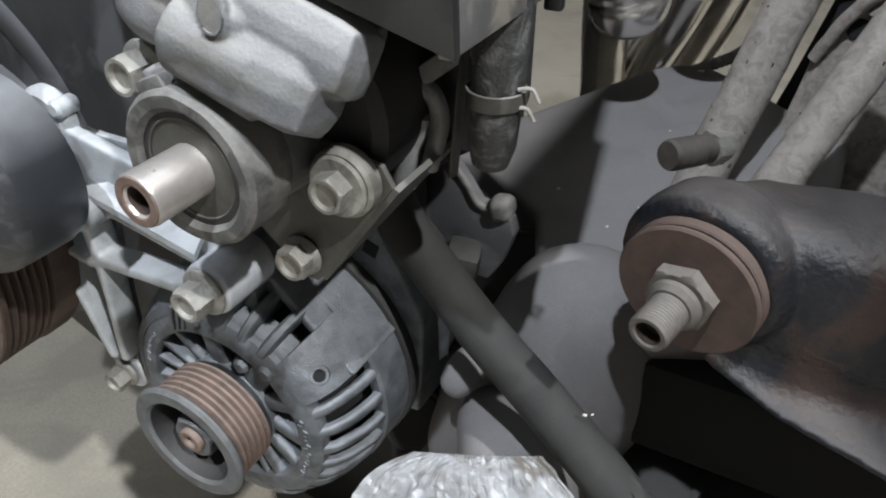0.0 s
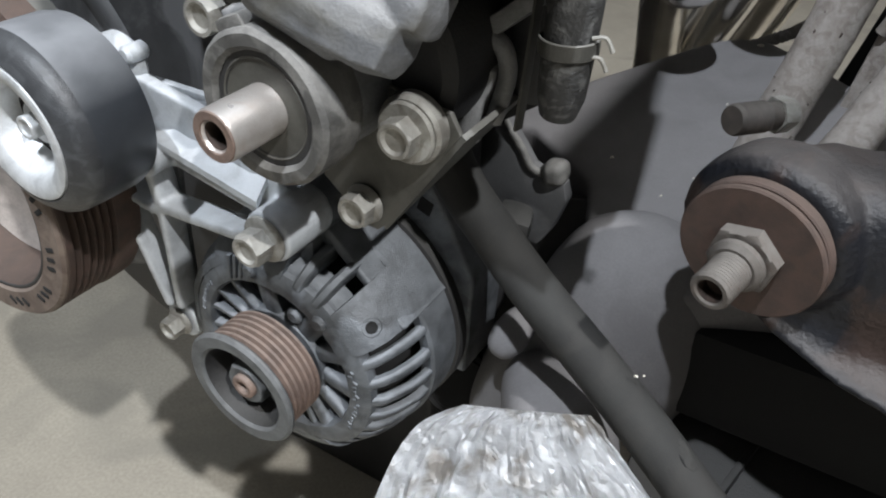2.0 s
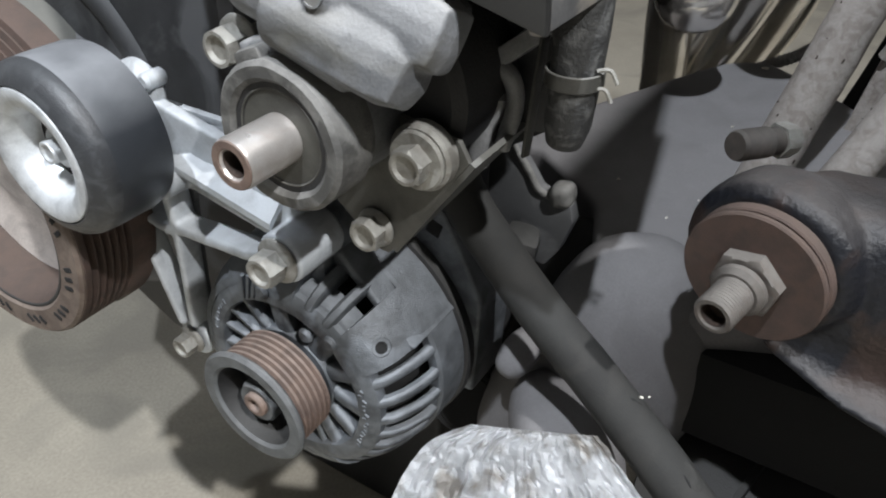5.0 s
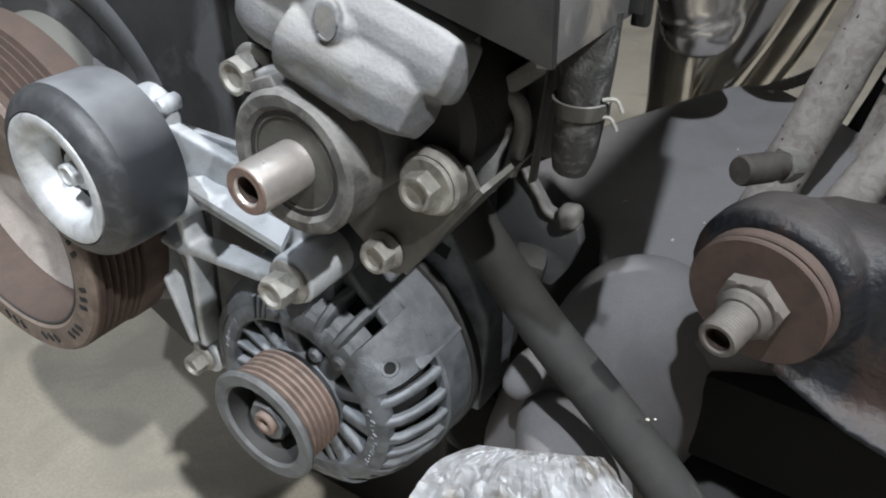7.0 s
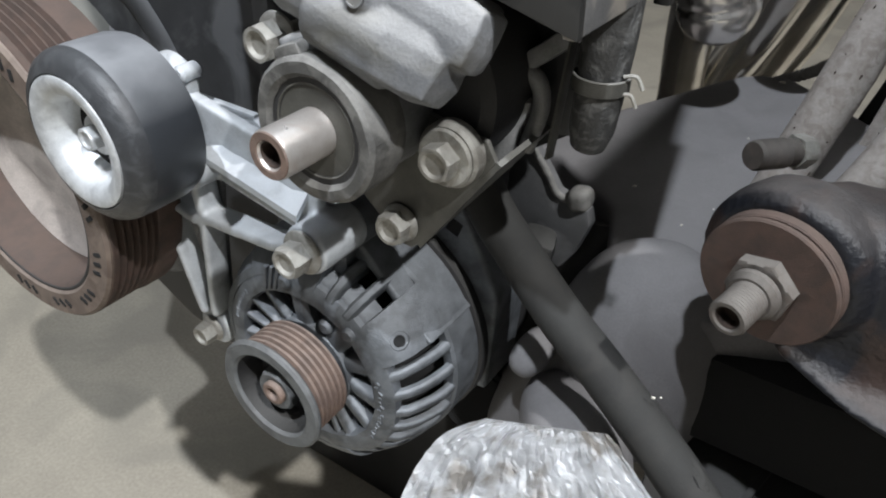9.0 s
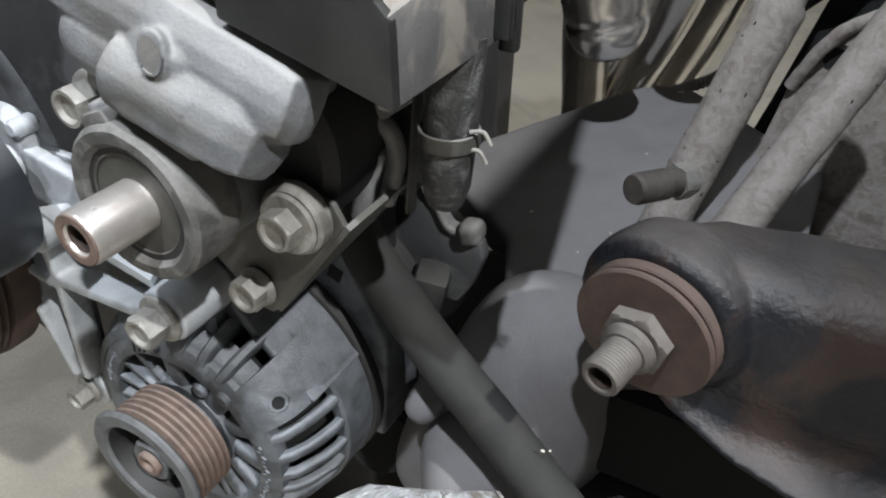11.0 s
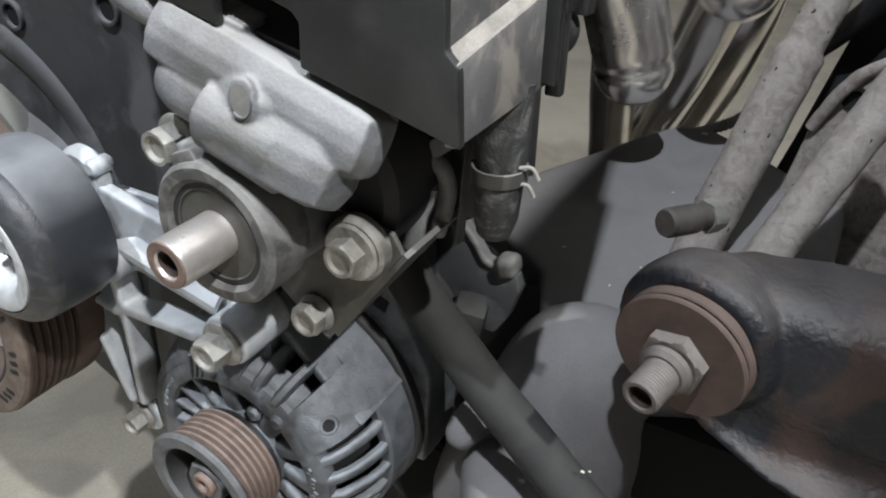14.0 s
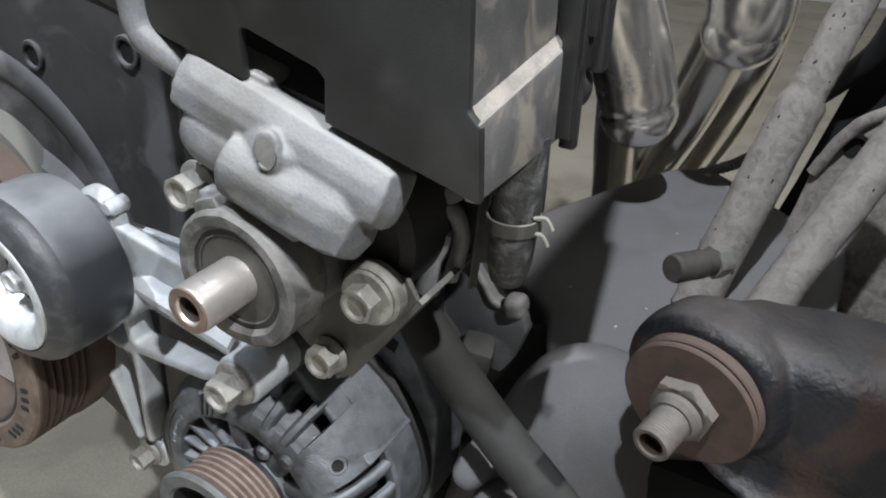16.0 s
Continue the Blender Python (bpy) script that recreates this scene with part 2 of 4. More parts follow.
            if len(a) == 1 and len(b) > 1:
                bm.faces.new((a[0], b[k], b[j]))
            elif len(b) == 1 and len(a) > 1:
                bm.faces.new((a[k], b[0], a[j]))
            elif len(a) > 1:
                bm.faces.new((a[k], b[k], b[j], a[j]))
    if arc >= 360 and cap:
        for ring in (rings[0], rings[-1]):
            if len(ring) > 2:
                bm.faces.new(ring)
    return bm


def ring(bm, r0, r1, w0, w1, seg=48, m=None, bev=0.0006):
    """A closed ring with small chamfers."""
    m = m or Matrix()
    prof = [(r0, w0 + bev), (r0, w1 - bev), (r0 + bev, w1), (r1 - bev, w1), (r1, w1 - bev), (r1, w0 + bev), (r1 - bev, w0), (r0 + bev, w0)]
    rings = [[bm.verts.new(m @ Vector((r * math.cos(math.tau * k / seg), r * math.sin(math.tau * k / seg), w))) for k in range(seg)] for r, w in prof]
    for a, b in zip(rings, rings[1:] + rings[:1]):
        for k in range(seg):
            j = (k + 1) % seg
            bm.faces.new((a[k], b[k], b[j], a[j]))
    return bm


def disc(bm, r, w0, w1, seg=40, m=None, bev=0.0008):
    return revolve(bm, [(0, w0), (r - bev, w0), (r, w0 + bev), (r, w1 - bev), (r - bev, w1), (0, w1)], seg, m)


def prism(bm, poly, w0, w1, bev=0.0, m=None, segments=2):
    """A plate of outline poly between two heights, with rounded edges."""
    t = bmesh.new()
    a = [t.verts.new((x, y, w0)) for x, y in poly]
    b = [t.verts.new((x, y, w1)) for x, y in poly]
    t.faces.new(a[::-1])
    t.faces.new(b)
    for k in range(len(a)):
        j = (k + 1) % len(a)
        t.faces.new((a[k], a[j], b[j], b[k]))
    if bev:
        bmesh.ops.recalc_face_normals(t, faces=t.faces)
        bmesh.ops.bevel(t, geom=list(t.edges), offset=bev, segments=segments, profile=0.6, affect="EDGES", clamp_overlap=True)
    return merge(bm, t, m)


def slab(bm, size, m, bev=0.001, segments=2):
    x, y, z = (s / 2 for s in size)
    return prism(bm, [(-x, -y), (x, -y), (x, y), (-x, y)], -z, z, bev, m, segments)


def sweep(bm, pts, radii, seg=20, closed_ends=True, flat=1.0):
    """A tube along points; radii: one number or one for each point."""
    pts = [Vector(p) for p in pts]
    if not isinstance(radii, (list, tuple)):
        radii = [radii] * len(pts)
    side, rings = None, []
    for k, p in enumerate(pts):
        way = (pts[min(k + 1, len(pts) - 1)] - pts[max(k - 1, 0)]).normalized()
        if side is None:
            side = way.orthogonal().normalized()
        side = (side - way * side.dot(way)).normalized()
        other = way.cross(side)
        rings.append([bm.verts.new(p + radii[k] * (math.cos(math.tau * i / seg) * side + flat * math.sin(math.tau * i / seg) * other)) for i in range(seg)])
    for a, b in zip(rings, rings[1:]):
        for i in range(seg):
            j = (i + 1) % seg
            bm.faces.new((a[i], a[j], b[j], b[i]))
    if closed_ends:
        bm.faces.new(rings[0][::-1])
        bm.faces.new(rings[-1])
    return bm


def smooth_path(pts, steps=8):
    """A curve through the points."""
    pts = [Vector(p) for p in pts]
    out = []
    for k in range(len(pts) - 1):
        p0, p1, p2, p3 = pts[max(k - 1, 0)], pts[k], pts[k + 1], pts[min(k + 2, len(pts) - 1)]
        for s in range(steps):
            t = s / steps
            out.append(0.5 * (2 * p1 + (p2 - p0) * t + (2 * p0 - 5 * p1 + 4 * p2 - p3) * t * t + (3 * p1 - p0 - 3 * p2 + p3) * t**3))
    return out + [pts[-1]]


def capsule(bm, a, b, r, seg=24):
    """A rod with round ends."""
    a, b = Vector(a), Vector(b)
    way = (b - a).normalized()
    pts, rad = [], []
    for k in range(7):
        s = math.pi / 2 * (1 - k / 6)
        pts.append(a - way * r * math.sin(s)), rad.append(max(r * math.cos(s), r * 0.03))
    for k in range(7):
        s = math.pi / 2 * k / 6
        pts.append(b + way * r * math.sin(s)), rad.append(max(r * math.cos(s), r * 0.03))
    return sweep(bm, pts, rad, seg)


def blob(bm, centre, radii, m=None, power=2.0, nu=32, nv=20):
    """An egg-like solid; a power over 2 makes it boxier."""
    m = m or Matrix()
    f = lambda c: math.copysign(abs(c) ** (2 / power), c)  # noqa: E731
    rows = []
    for i in range(nv + 1):
        ph = -math.pi / 2 + math.pi * i / nv
        row = []
        for j in range(nu):
            th = math.tau * j / nu
            row.append(Vector(centre) + Vector((radii[0] * f(math.cos(ph)) * f(math.cos(th)), radii[1] * f(math.cos(ph)) * f(math.sin(th)), radii[2] * f(math.sin(ph)))))
            if i in (0, nv):
                break
        rows.append([bm.verts.new(m @ v) for v in row])
    for a, b in zip(rows, rows[1:]):
        for j in range(nu):
            k = (j + 1) % nu
            if len(a) == 1:
                bm.faces.new((a[0], b[k], b[j]))
            elif len(b) == 1:
                bm.faces.new((a[j], a[k], b[0]))
            else:
                bm.faces.new((a[j], a[k], b[k], b[j]))
    return bm


def beam(bm, a, b, width, height, up=(0, 0, 1), bev=0.0012):
    """A bar of rectangular section from a to b."""
    a, b, up = Vector(a), Vector(b), Vector(up)
    x = (b - a).normalized()
    z = (up - x * up.dot(x)).normalized()
    y = z.cross(x)
    m = Matrix((x, y, z)).transposed().to_4x4()
    m.translation = (a + b) / 2
    return slab(bm, ((b - a).length, width, height), m, bev)


def hexagon(af):
    r = af / math.sqrt(3)
    return [(r * math.cos(math.tau * k / 6), r * math.sin(math.tau * k / 6)) for k in range(6)]


def hex_head(bm, af, h, dish=0.0016, m=None):
    """A hexagon head from height 0 to h with a chamfered and dished end."""
    m = m or Matrix()
    r = af / math.sqrt(3)
    rings = []
    for rad, w, rnd in ((r, 0, 0), (r, h * 0.86, 0), (af / 2 * 1.0, h, 1), (af / 2 * 0.80, h, 1), (af / 2 * 0.64, h - dish, 1), (0, h - dish * 1.15, 1)):
        if rad == 0:
            rings.append([bm.verts.new(m @ Vector((0, 0, w)))])
            continue
        row = []
        for k in range(24):
            a = math.tau * k / 24
            hexr = rad * math.cos(math.pi / 6) / math.cos((a % (math.pi / 3)) - math.pi / 6) if not rnd else rad
            row.append(bm.verts.new(m @ Vector((hexr * math.cos(a), hexr * math.sin(a), w))))
        rings.append(row)
    bm.faces.new(rings[0][::-1])
    for a, b in zip(rings, rings[1:]):
        for k in range(24):
            j = (k + 1) % 24
            bm.faces.new((a[k], a[j], b[j], b[k]) if len(b) > 1 else (a[k], a[j], b[0]))
    return bm


def flange_bolt(m, af=0.012, head=0.0085, flange=0.0092, flange_h=0.0022, stem=0.012, label="", turn=0.0, mat=None):
    """A flange bolt whose flange sits on the local plane z = 0 and whose stem goes into what it holds."""
    mat = mat or M_BOLT
    t = thing("flange_bolt", m @ pose(0, 0, 0, 0, 0, turn), label, "bolt", "engine bolts")
    bm = B()
    revolve(bm, [(0, 0), (flange - 0.0004, 0), (flange, 0.0006), (flange * 0.97, flange_h * 0.7), (af * 0.53, flange_h + 0.001), (0, flange_h + 0.001)], 32)
    part("flange", bm, mat, t)
    part("hex_head", hex_head(B(), af, head, m=pose(0, 0, flange_h)), mat, t, degrees=25)
    part("stem", revolve(B(), [(0, 0), (af * 0.3, 0), (af * 0.3, -stem), (0, -stem)], 16), mat, t)
    return t


def jitter(bm, amp, scale, seed=0.0):
    """Pushes the vertices about by smooth noise, for worn or crumpled forms."""
    for v in bm.verts:
        v.co += amp * noise.noise_vector(v.co * scale + Vector((seed, seed * 1.7, -seed)))
    return bm


# ---- the workshop ----
def setting(name, size, at, material, label):
    bm = slab(B(), size, pose(*at), 0.0)
    ob = part(name, bm, material, None, label)
    return tagged(ob, label, name.split("_")[0], kind="structure")


setting("floor", (9, 9, 0.1), (0, 0.5, -0.05), M_FLOOR, "pale stained concrete workshop floor")
setting("ceiling", (9.2, 9.2, 0.1), (0, 0.5, 4.55), M_WALL, "plain pale workshop ceiling")
setting("wall_north", (9, 0.1, 4.5), (0, 5.05, 2.25), M_WALL, "plain pale plastered workshop wall")
setting("wall_south", (9, 0.1, 4.5), (0, -4.05, 2.25), M_WALL, "plain pale plastered workshop wall")
setting("wall_east", (0.1, 9, 4.5), (4.55, 0.5, 2.25), M_WALL, "plain pale plastered workshop wall")
setting("wall_west", (0.1, 9, 4.5), (-4.55, 0.5, 2.25), M_WALL, "plain pale plastered workshop wall")
# Unseen wall, added only to keep the ceiling lamp off the subframe sheet.
setting("wall_wing", (0.01, 0.712, 1.10), (0.26, 0.454, 0.55), M_PLATE, "plain dark wall added out of view to shade the subframe")


# ---- the engine's front ----
def alternator():
    t = thing("alternator", E(-0.2147, 0.183, 0.5076), "grey cast aluminium alternator with vent slots and a rusty ribbed pulley", "alternator")
    # rotor core behind the slots, black so that the shade inside is in its colour
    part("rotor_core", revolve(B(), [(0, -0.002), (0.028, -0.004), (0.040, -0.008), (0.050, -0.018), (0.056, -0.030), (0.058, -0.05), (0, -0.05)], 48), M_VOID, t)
    # hub behind the pulley, the flat ring of the face and the plain band behind the slats
    bm = B()
    ring(bm, 0.010, 0.0215, -0.004, 0.0150, 48)
    ring(bm, 0.018, 0.0275, -0.004, 0.0105, 48)
    revolve(bm, [(0.0452, 0.0040), (0.0448, 0.0105), (0.0462, 0.0128), (0.0500, 0.0132), (0.0545, 0.0126), (0.0578, 0.0105), (0.0582, 0.0070), (0.0560, 0.0030), (0.0452, 0.0040)], 96, cap=False)
    part("housing_ring", jitter(bm, 0.0005, 150), M_CAST, t)
    part("rear_band", ring(B(), 0.064, 0.0722, -0.046, -0.0225, 96, None, 0.0016), M_CAST, t)
    shoulder = [(0.0535, 0.0122), (0.0580, 0.0104), (0.0625, 0.0058), (0.0662, -0.0010), (0.0690, -0.0090), (0.0708, -0.0170), (0.0714, -0.0260)]

    def rib(angle, path, width, depth):
        """A cast bar with rounded flanks that follows a path of (radius, height)."""
        b = B()
        c, s = math.cos(angle), math.sin(angle)
        rows = []
        for k, (r, w) in enumerate(path):
            q0, q1 = path[max(k - 1, 0)], path[min(k + 1, len(path) - 1)]
            dr, dw = q1[0] - q0[0], q1[1] - q0[1]
            ln = math.hypot(dr, dw)
            nr, nw = -dw / ln, dr / ln
            row = []
            for side, deep, f in ((-1, 0.0, 0.45), (-1, 0.10, 0.78), (-1, 0.32, 1), (-1, 1, 0.9), (1, 1, 0.9), (1, 0.32, 1), (1, 0.10, 0.78), (1, 0.0, 0.45)):
                rr, ww, x = r - nr * depth * deep, w - nw * depth * deep, side * width / 2 * f
                row.append(b.verts.new((rr * c - x * s, rr * s + x * c, ww)))
            rows.append(row)
        for p, q in zip(rows, rows[1:]):
            for i in range(8):
                b.faces.new((p[i], p[(i + 1) % 8], q[(i + 1) % 8], q[i]))
        b.faces.new(rows[0][::-1])
        b.faces.new(rows[-1])
        return jitter(b, 0.0004, 170, angle)

    for k in range(7):
        part("slat", rib(radians(19.4 - k * 11.6), shoulder, 0.0056, 0.0042), M_CAST, t)
    for a, w in ((69.5, 0.0066), (58.0, 0.0062)):
        part("rib", rib(radians(a), [(0.0560, 0.0126), (0.0600, 0.0112), (0.0650, 0.0070), (0.0690, 0.0020), (0.0715, -0.0060), (0.0715, -0.0120)], w, 0.010), M_CAST, t)
    for a, w in ((-56, 0.0080), (-32, 0.0080), (-4, 0.0090), (24, 0.0090), (51, 0.0125), (94, 0.0105), (123, 0.005), (144, 0.0042), (162, 0.0042), (180, 0.005), (200, 0.005), (222, 0.005), (245, 0.005), (270, 0.005), (292, 0.005)):
        part("spoke", rib(radians(a), [(0.0245, 0.0095), (0.034, 0.0106), (0.0462, 0.0116)], w, 0.007), M_CAST, t)

    def sector(prof, a0, arc):
        """A wedge of the housing: a closed profile of (radius, height) carried round an arc."""
        b = B()
        n = max(10, int(arc // 2.5))
        rows = [[b.verts.new((r * math.cos(radians(a0 + arc * k / n)), r * math.sin(radians(a0 + arc * k / n)), w)) for r, w in prof] for k in range(n + 1)]
        for p, q in zip(rows, rows[1:]):
            for i in range(len(prof)):
                j = (i + 1) % len(prof)
                b.faces.new((p[i], p[j], q[j], q[i]))
        b.faces.new(rows[0][::-1])
        b.faces.new(rows[-1])
        return b

    full = [(0.0555, 0.0124), (0.0600, 0.0110), (0.0650, 0.0068), (0.0690, 0.0006), (0.0712, -0.0080), (0.0722, -0.0180), (0.0722, -0.0300), (0.0640, -0.0300), (0.0600, -0.0120), (0.0555, 0.0010)]
    for a0, arc in ((27.0, 22.5), (79, 45), (-158, 95)):
        part("housing_pad", jitter(sector(full, a0, arc), 0.0006, 120), M_CAST, t)
    face = [(r - 0.0035 if r > 0.06 else r, w) for r, w in full]
    part("housing_pad", jitter(sector(face, 120, 82), 0.0006, 120), M_CAST, t)
    part("window_sill", sector([(0.0555, 0.0090), (0.0590, 0.0072), (0.0612, 0.0040), (0.0612, -0.0040), (0.0555, -0.0020)], 48, 33), M_CAST, t)
    # lumps and ridges cast on the face
    for a, r, h in ((50, 0.0500, 0.0150), (66, 0.0365, 0.0128), (99, 0.0530, 0.0150)):
        part("boss", disc(B(), 0.0042, 0.000, h, 20, pose(0, 0, 0, 0, 0, a) @ pose(r, 0, 0), 0.0014), M_CAST, t)
    for k in range(3):
        part("ridge", slab(B(), (0.0150, 0.0022, 0.0030), pose(0, 0, 0, 0, 0, 104 + k * 4.5) @ pose(0.0545, 0, 0.0130, 0, 0, -30), 0.0009), M_CAST, t)
    # The hole is a black disc; its inner shade is in the colour.
    part("hole", disc(B(), 0.0030, -0.004, 0.0008, 24, pose(0, 0, 0, 0, 0, 35.5) @ pose(0.0672, 0, 0.0030, 0, 58, 0), 0.0003), M_VOID, t, "dark drilled hole")
    part("hole_boss", disc(B(), 0.0056, -0.006, 0.0004, 28, pose(0, 0, 0, 0, 0, 35.5) @ pose(0.0672, 0, 0.0030, 0, 58, 0), 0.0012), M_CAST, t)
    rnd = random.Random(5)
    for k in range(15):
        size = (rnd.uniform(0.0016, 0.0030), rnd.uniform(0.0012, 0.0024), 0.0014)
        part("cast_mark", slab(B(), size, pose(0, 0, 0, 0, 0, 17 - k * 3.4) @ pose(0.0505 + rnd.uniform(-0.0010, 0.0010), 0, 0.0132, 0, 0, rnd.uniform(-40, 40)), 0.0004), M_CAST, t)
    for k in range(9):
        part("cast_mark", slab(B(), (0.0014, rnd.uniform(0.0018, 0.0034), 0.0012), pose(0, 0, 0, 0, 0, 140 + k * 3.4) @ pose(0.0505, 0, 0.0132, 0, 0, rnd.uniform(30, 70)), 0.0003), M_CAST, t)
    # mounting ears
    b = B()
    disc(b, 0.0115, -0.03, 0.012, 32, pose(0.0155, 0.083, 0))
    slab(b, (0.018, 0.030, 0.022), pose(0.0115, 0.070, -0.012), 0.004)
    part("mounting_ear", b, M_CAST, t)
    b = B()
    disc(b, 0.0105, -0.03, 0.004, 32, pose(-0.079, -0.014, 0))
    slab(b, (0.03, 0.02, 0.024), pose(-0.068, -0.012, -0.016), 0.004)
    part("mounting_ear", b, M_CAST, t)
    # flat smooth shield over the upper side, from the ear down to the slats
    outer = [(0.0655, 0.0330), (0.0540, 0.0445), (0.0420, 0.0565), (0.0280, 0.0710), (0.0152, 0.0860), (0.0060, 0.0872)]
    inner = [(0.0040, 0.0700), (0.0270, 0.0640), (0.0480, 0.0440), (0.0600, 0.0310)]
    part("shield", jitter(prism(B(), outer + inner, -0.0490, -0.0085, 0.0022, None, 3), 0.0006, 60), M_CAST, t, "smooth flat grey shield")
    # broad rear casting behind the shield, with a square hole
    rear = [(0.0730, -0.0300), (0.0770, 0.0370), (0.0640, 0.0640), (0.0530, 0.0840), (0.0300, 0.0950), (0.0, 0.0900), (0.0, -0.0300)]
    plate = part("rear_casting", jitter(prism(B(), rear, -0.086, -0.0525, 0.003, None, 3), 0.0006, 70), M_CAST, t, "dirty grey rear casting")
    # Black slab for the square hole, with the depth shade in its colour.
    part("square_hole", slab(B(), (0.0080, 0.0085, 0.004), pose(0.0485, 0.0725, -0.0540, 0, 0, -20), 0.0006), M_VOID, plate, "black square hole")
    # stator band, near-black to hold the shade beside the shield, and the dark rear cover
    part("stator_band", revolve(B(), [(0.0, -0.044), (0.069, -0.044), (0.0735, -0.046), (0.0745, -0.080), (0.069, -0.084), (0, -0.084)], 72), M_BLACKDARK, t)
    part("rear_cover", revolve(B(), [(0, -0.083), (0.072, -0.083), (0.0735, -0.086), (0.070, -0.115), (0.06, -0.128), (0, -0.128)], 64), M_BLACKDARK, t, "oily black rear cover")
    # pulley with six grooves
    prof = [(0.0, 0.014), (0.027, 0.014), (0.0295, 0.0145)]
    for k in range(6):
        w = 0.0152 + k * 0.0035
        prof += [(0.0298, w), (0.0298, w + 0.0007), (0.0268, w + 0.0016), (0.0268, w + 0.0020), (0.0298, w + 0.0029)]
    prof += [(0.0298, 0.0365)]
    pulley = part("pulley", revolve(B(), prof + [(0.0245, 0.0365), (0.0235, 0.022), (0, 0.022)], 72), M_PULLEYRUST, t, "rusty ribbed steel pulley", 30)
    # Cup lining is near-black: the shade within the pulley is in its colour.
    part("cup", revolve(B(), [(0.0246, 0.0385), (0.0238, 0.0385), (0.0228, 0.0228), (0, 0.0228), (0, 0.0222), (0.0246, 0.0222), (0.0246, 0.0385)], 64, cap=False), M_BLACKDARK, pulley, "inside of the pulley, near-black for the shade in it")
    part("rim", ring(B(), 0.0240, 0.0328, 0.0362, 0.0402, 72, None, 0.0014), M_PULLEYGREY, pulley, "grey pulley rim")
    part("washer", disc(B(), 0.0135, 0.0215, 0.026, 40), M_PULLEYGREY, pulley)
    part("shaft_nut", hex_head(B(), 0.021, 0.010, 0.001, pose(0, 0, 0.026, 0, 0, 12)), M_PULLEYGREY, pulley)
    b = ring(B(), 0.0033, 0.0068, 0.030, 0.0382, 32, None, 0.0008)
    part("shaft_end", b, M_PULLEYRUST, pulley, "rusty shaft end with a socket")
    return t


alternator()


def idler():
    t = thing("idler_pulley", E(-0.2785, 0.118, 0.6405) @ Matrix.Diagonal((0.92, 0.92, 1, 1)), "smooth black idler pulley with a bright zinc hub", "pulley")
    prof = [(0.031, 0.000), (0.0325, 0.0015), (0.0365, 0.0000), (0.0400, -0.0030), (0.0416, -0.007), (0.0420, -0.012), (0.0420, -0.029), (0.0405, -0.034), (0.036, -0.036), (0.0, -0.036)]
    part("tyre", revolve(B(), [(0, -0.012), (0.031, -0.012)] + prof, 80), M_IDLER, t, "black plastic pulley rim, dusty and coloured lighter on top")
    part("front_band", revolve(B(), [(0.0313, -0.002), (0.0318, 0.0012), (0.0326, 0.0021), (0.0367, 0.0006), (0.0402, -0.0024), (0.0415, -0.0052), (0.0418, -0.0075), (0.0405, -0.0078), (0.0313, -0.0040)], 80, cap=False), M_SCUFF, t, "scuffed glossy black front edge")
    b = revolve(B(), [(0, -0.0085), (0.0095, -0.0085), (0.0110, -0.0120), (0.0170, -0.0125), (0.0195, -0.0070), (0.0215, -0.0010), (0.0235, 0.0012), (0.0300, 0.0030), (0.0315, 0.0024), (0.0318, 0.0010), (0.0312, -0.016), (0, -0.016)], 72)
    hub = part("hub", b, M_ZINC, t, "bright zinc-plated hub disc")
    part("hex_head", hex_head(B(), 0.0105, 0.006, 0.0010, pose(0, 0, -0.0085, 0, 0, 20)), M_ZINC, hub)
    for k in range(3):
        part("lug", slab(B(), (0.0110, 0.0050, 0.004), pose(0, 0, 0, 0, 0, 120 * k - 35) @ pose(0.0135, 0, -0.0100), 0.0012), M_ZINC, hub)
    # Black strips in the hub recess hold the openings' shade as colour.
    for k in range(3):
        gap = revolve(B(), [(0.0112, -0.0122), (0.0112, -0.0117), (0.0170, -0.0117), (0.0172, -0.0122)], 16, None, 78, 120 * k - 14)
        part("opening", gap, M_VOID, hub, "dark opening in the hub")
    # spindle behind the wheel
    b = B()
    disc(b, 0.0095, -0.05, -0.034, 40)
    part("spindle", b, M_BRACKET, t)
    return t


idler()


def crank_damper():
    t = thing("crankshaft_pulley", E(-0.385, 0.125, 0.590), "rusty ribbed crankshaft damper pulley with a pale inner web", "pulley")
    prof = [(0.0775, -0.0012), (0.0895, -0.0012), (0.0915, -0.003)]
    for k in range(6):
        w = -0.006 - k * 0.0042
        prof += [(0.0915, w), (0.088, w - 0.0014), (0.088, w - 0.002), (0.0915, w - 0.0034)]
    prof += [(0.0925, -0.034), (0.0925, -0.044), (0.0775, -0.044)]
    part("damper_ring", revolve(B(), prof + [(0.0775, -0.0012)], 96, cap=False), M_RUST, t, "dark rusty ribbed rim", degrees=30)
    face = part("rim_face", ring(B(), 0.0745, 0.0910, -0.0060, 0.0, 96, None, 0.0016), M_RIM, t, "tan rusty front face of the rim")
    part("seam", ring(B(), 0.0725, 0.0748, -0.03, -0.0012, 80), M_BLACKDARK, t)
    part("bore_wall", revolve(B(), [(0.0735, -0.002), (0.0728, -0.0015), (0.0710, -0.004), (0.0690, -0.050), (0.0735, -0.052)], 80, cap=False), M_RUST, t, "brown inner bore wall")
    part("web", revolve(B(), [(0, -0.034), (0.050, -0.034), (0.060, -0.032), (0.0690, -0.028), (0.0715, -0.030), (0.0715, -0.054), (0, -0.054)], 80), M_PALE, t, "pale bare inner web")
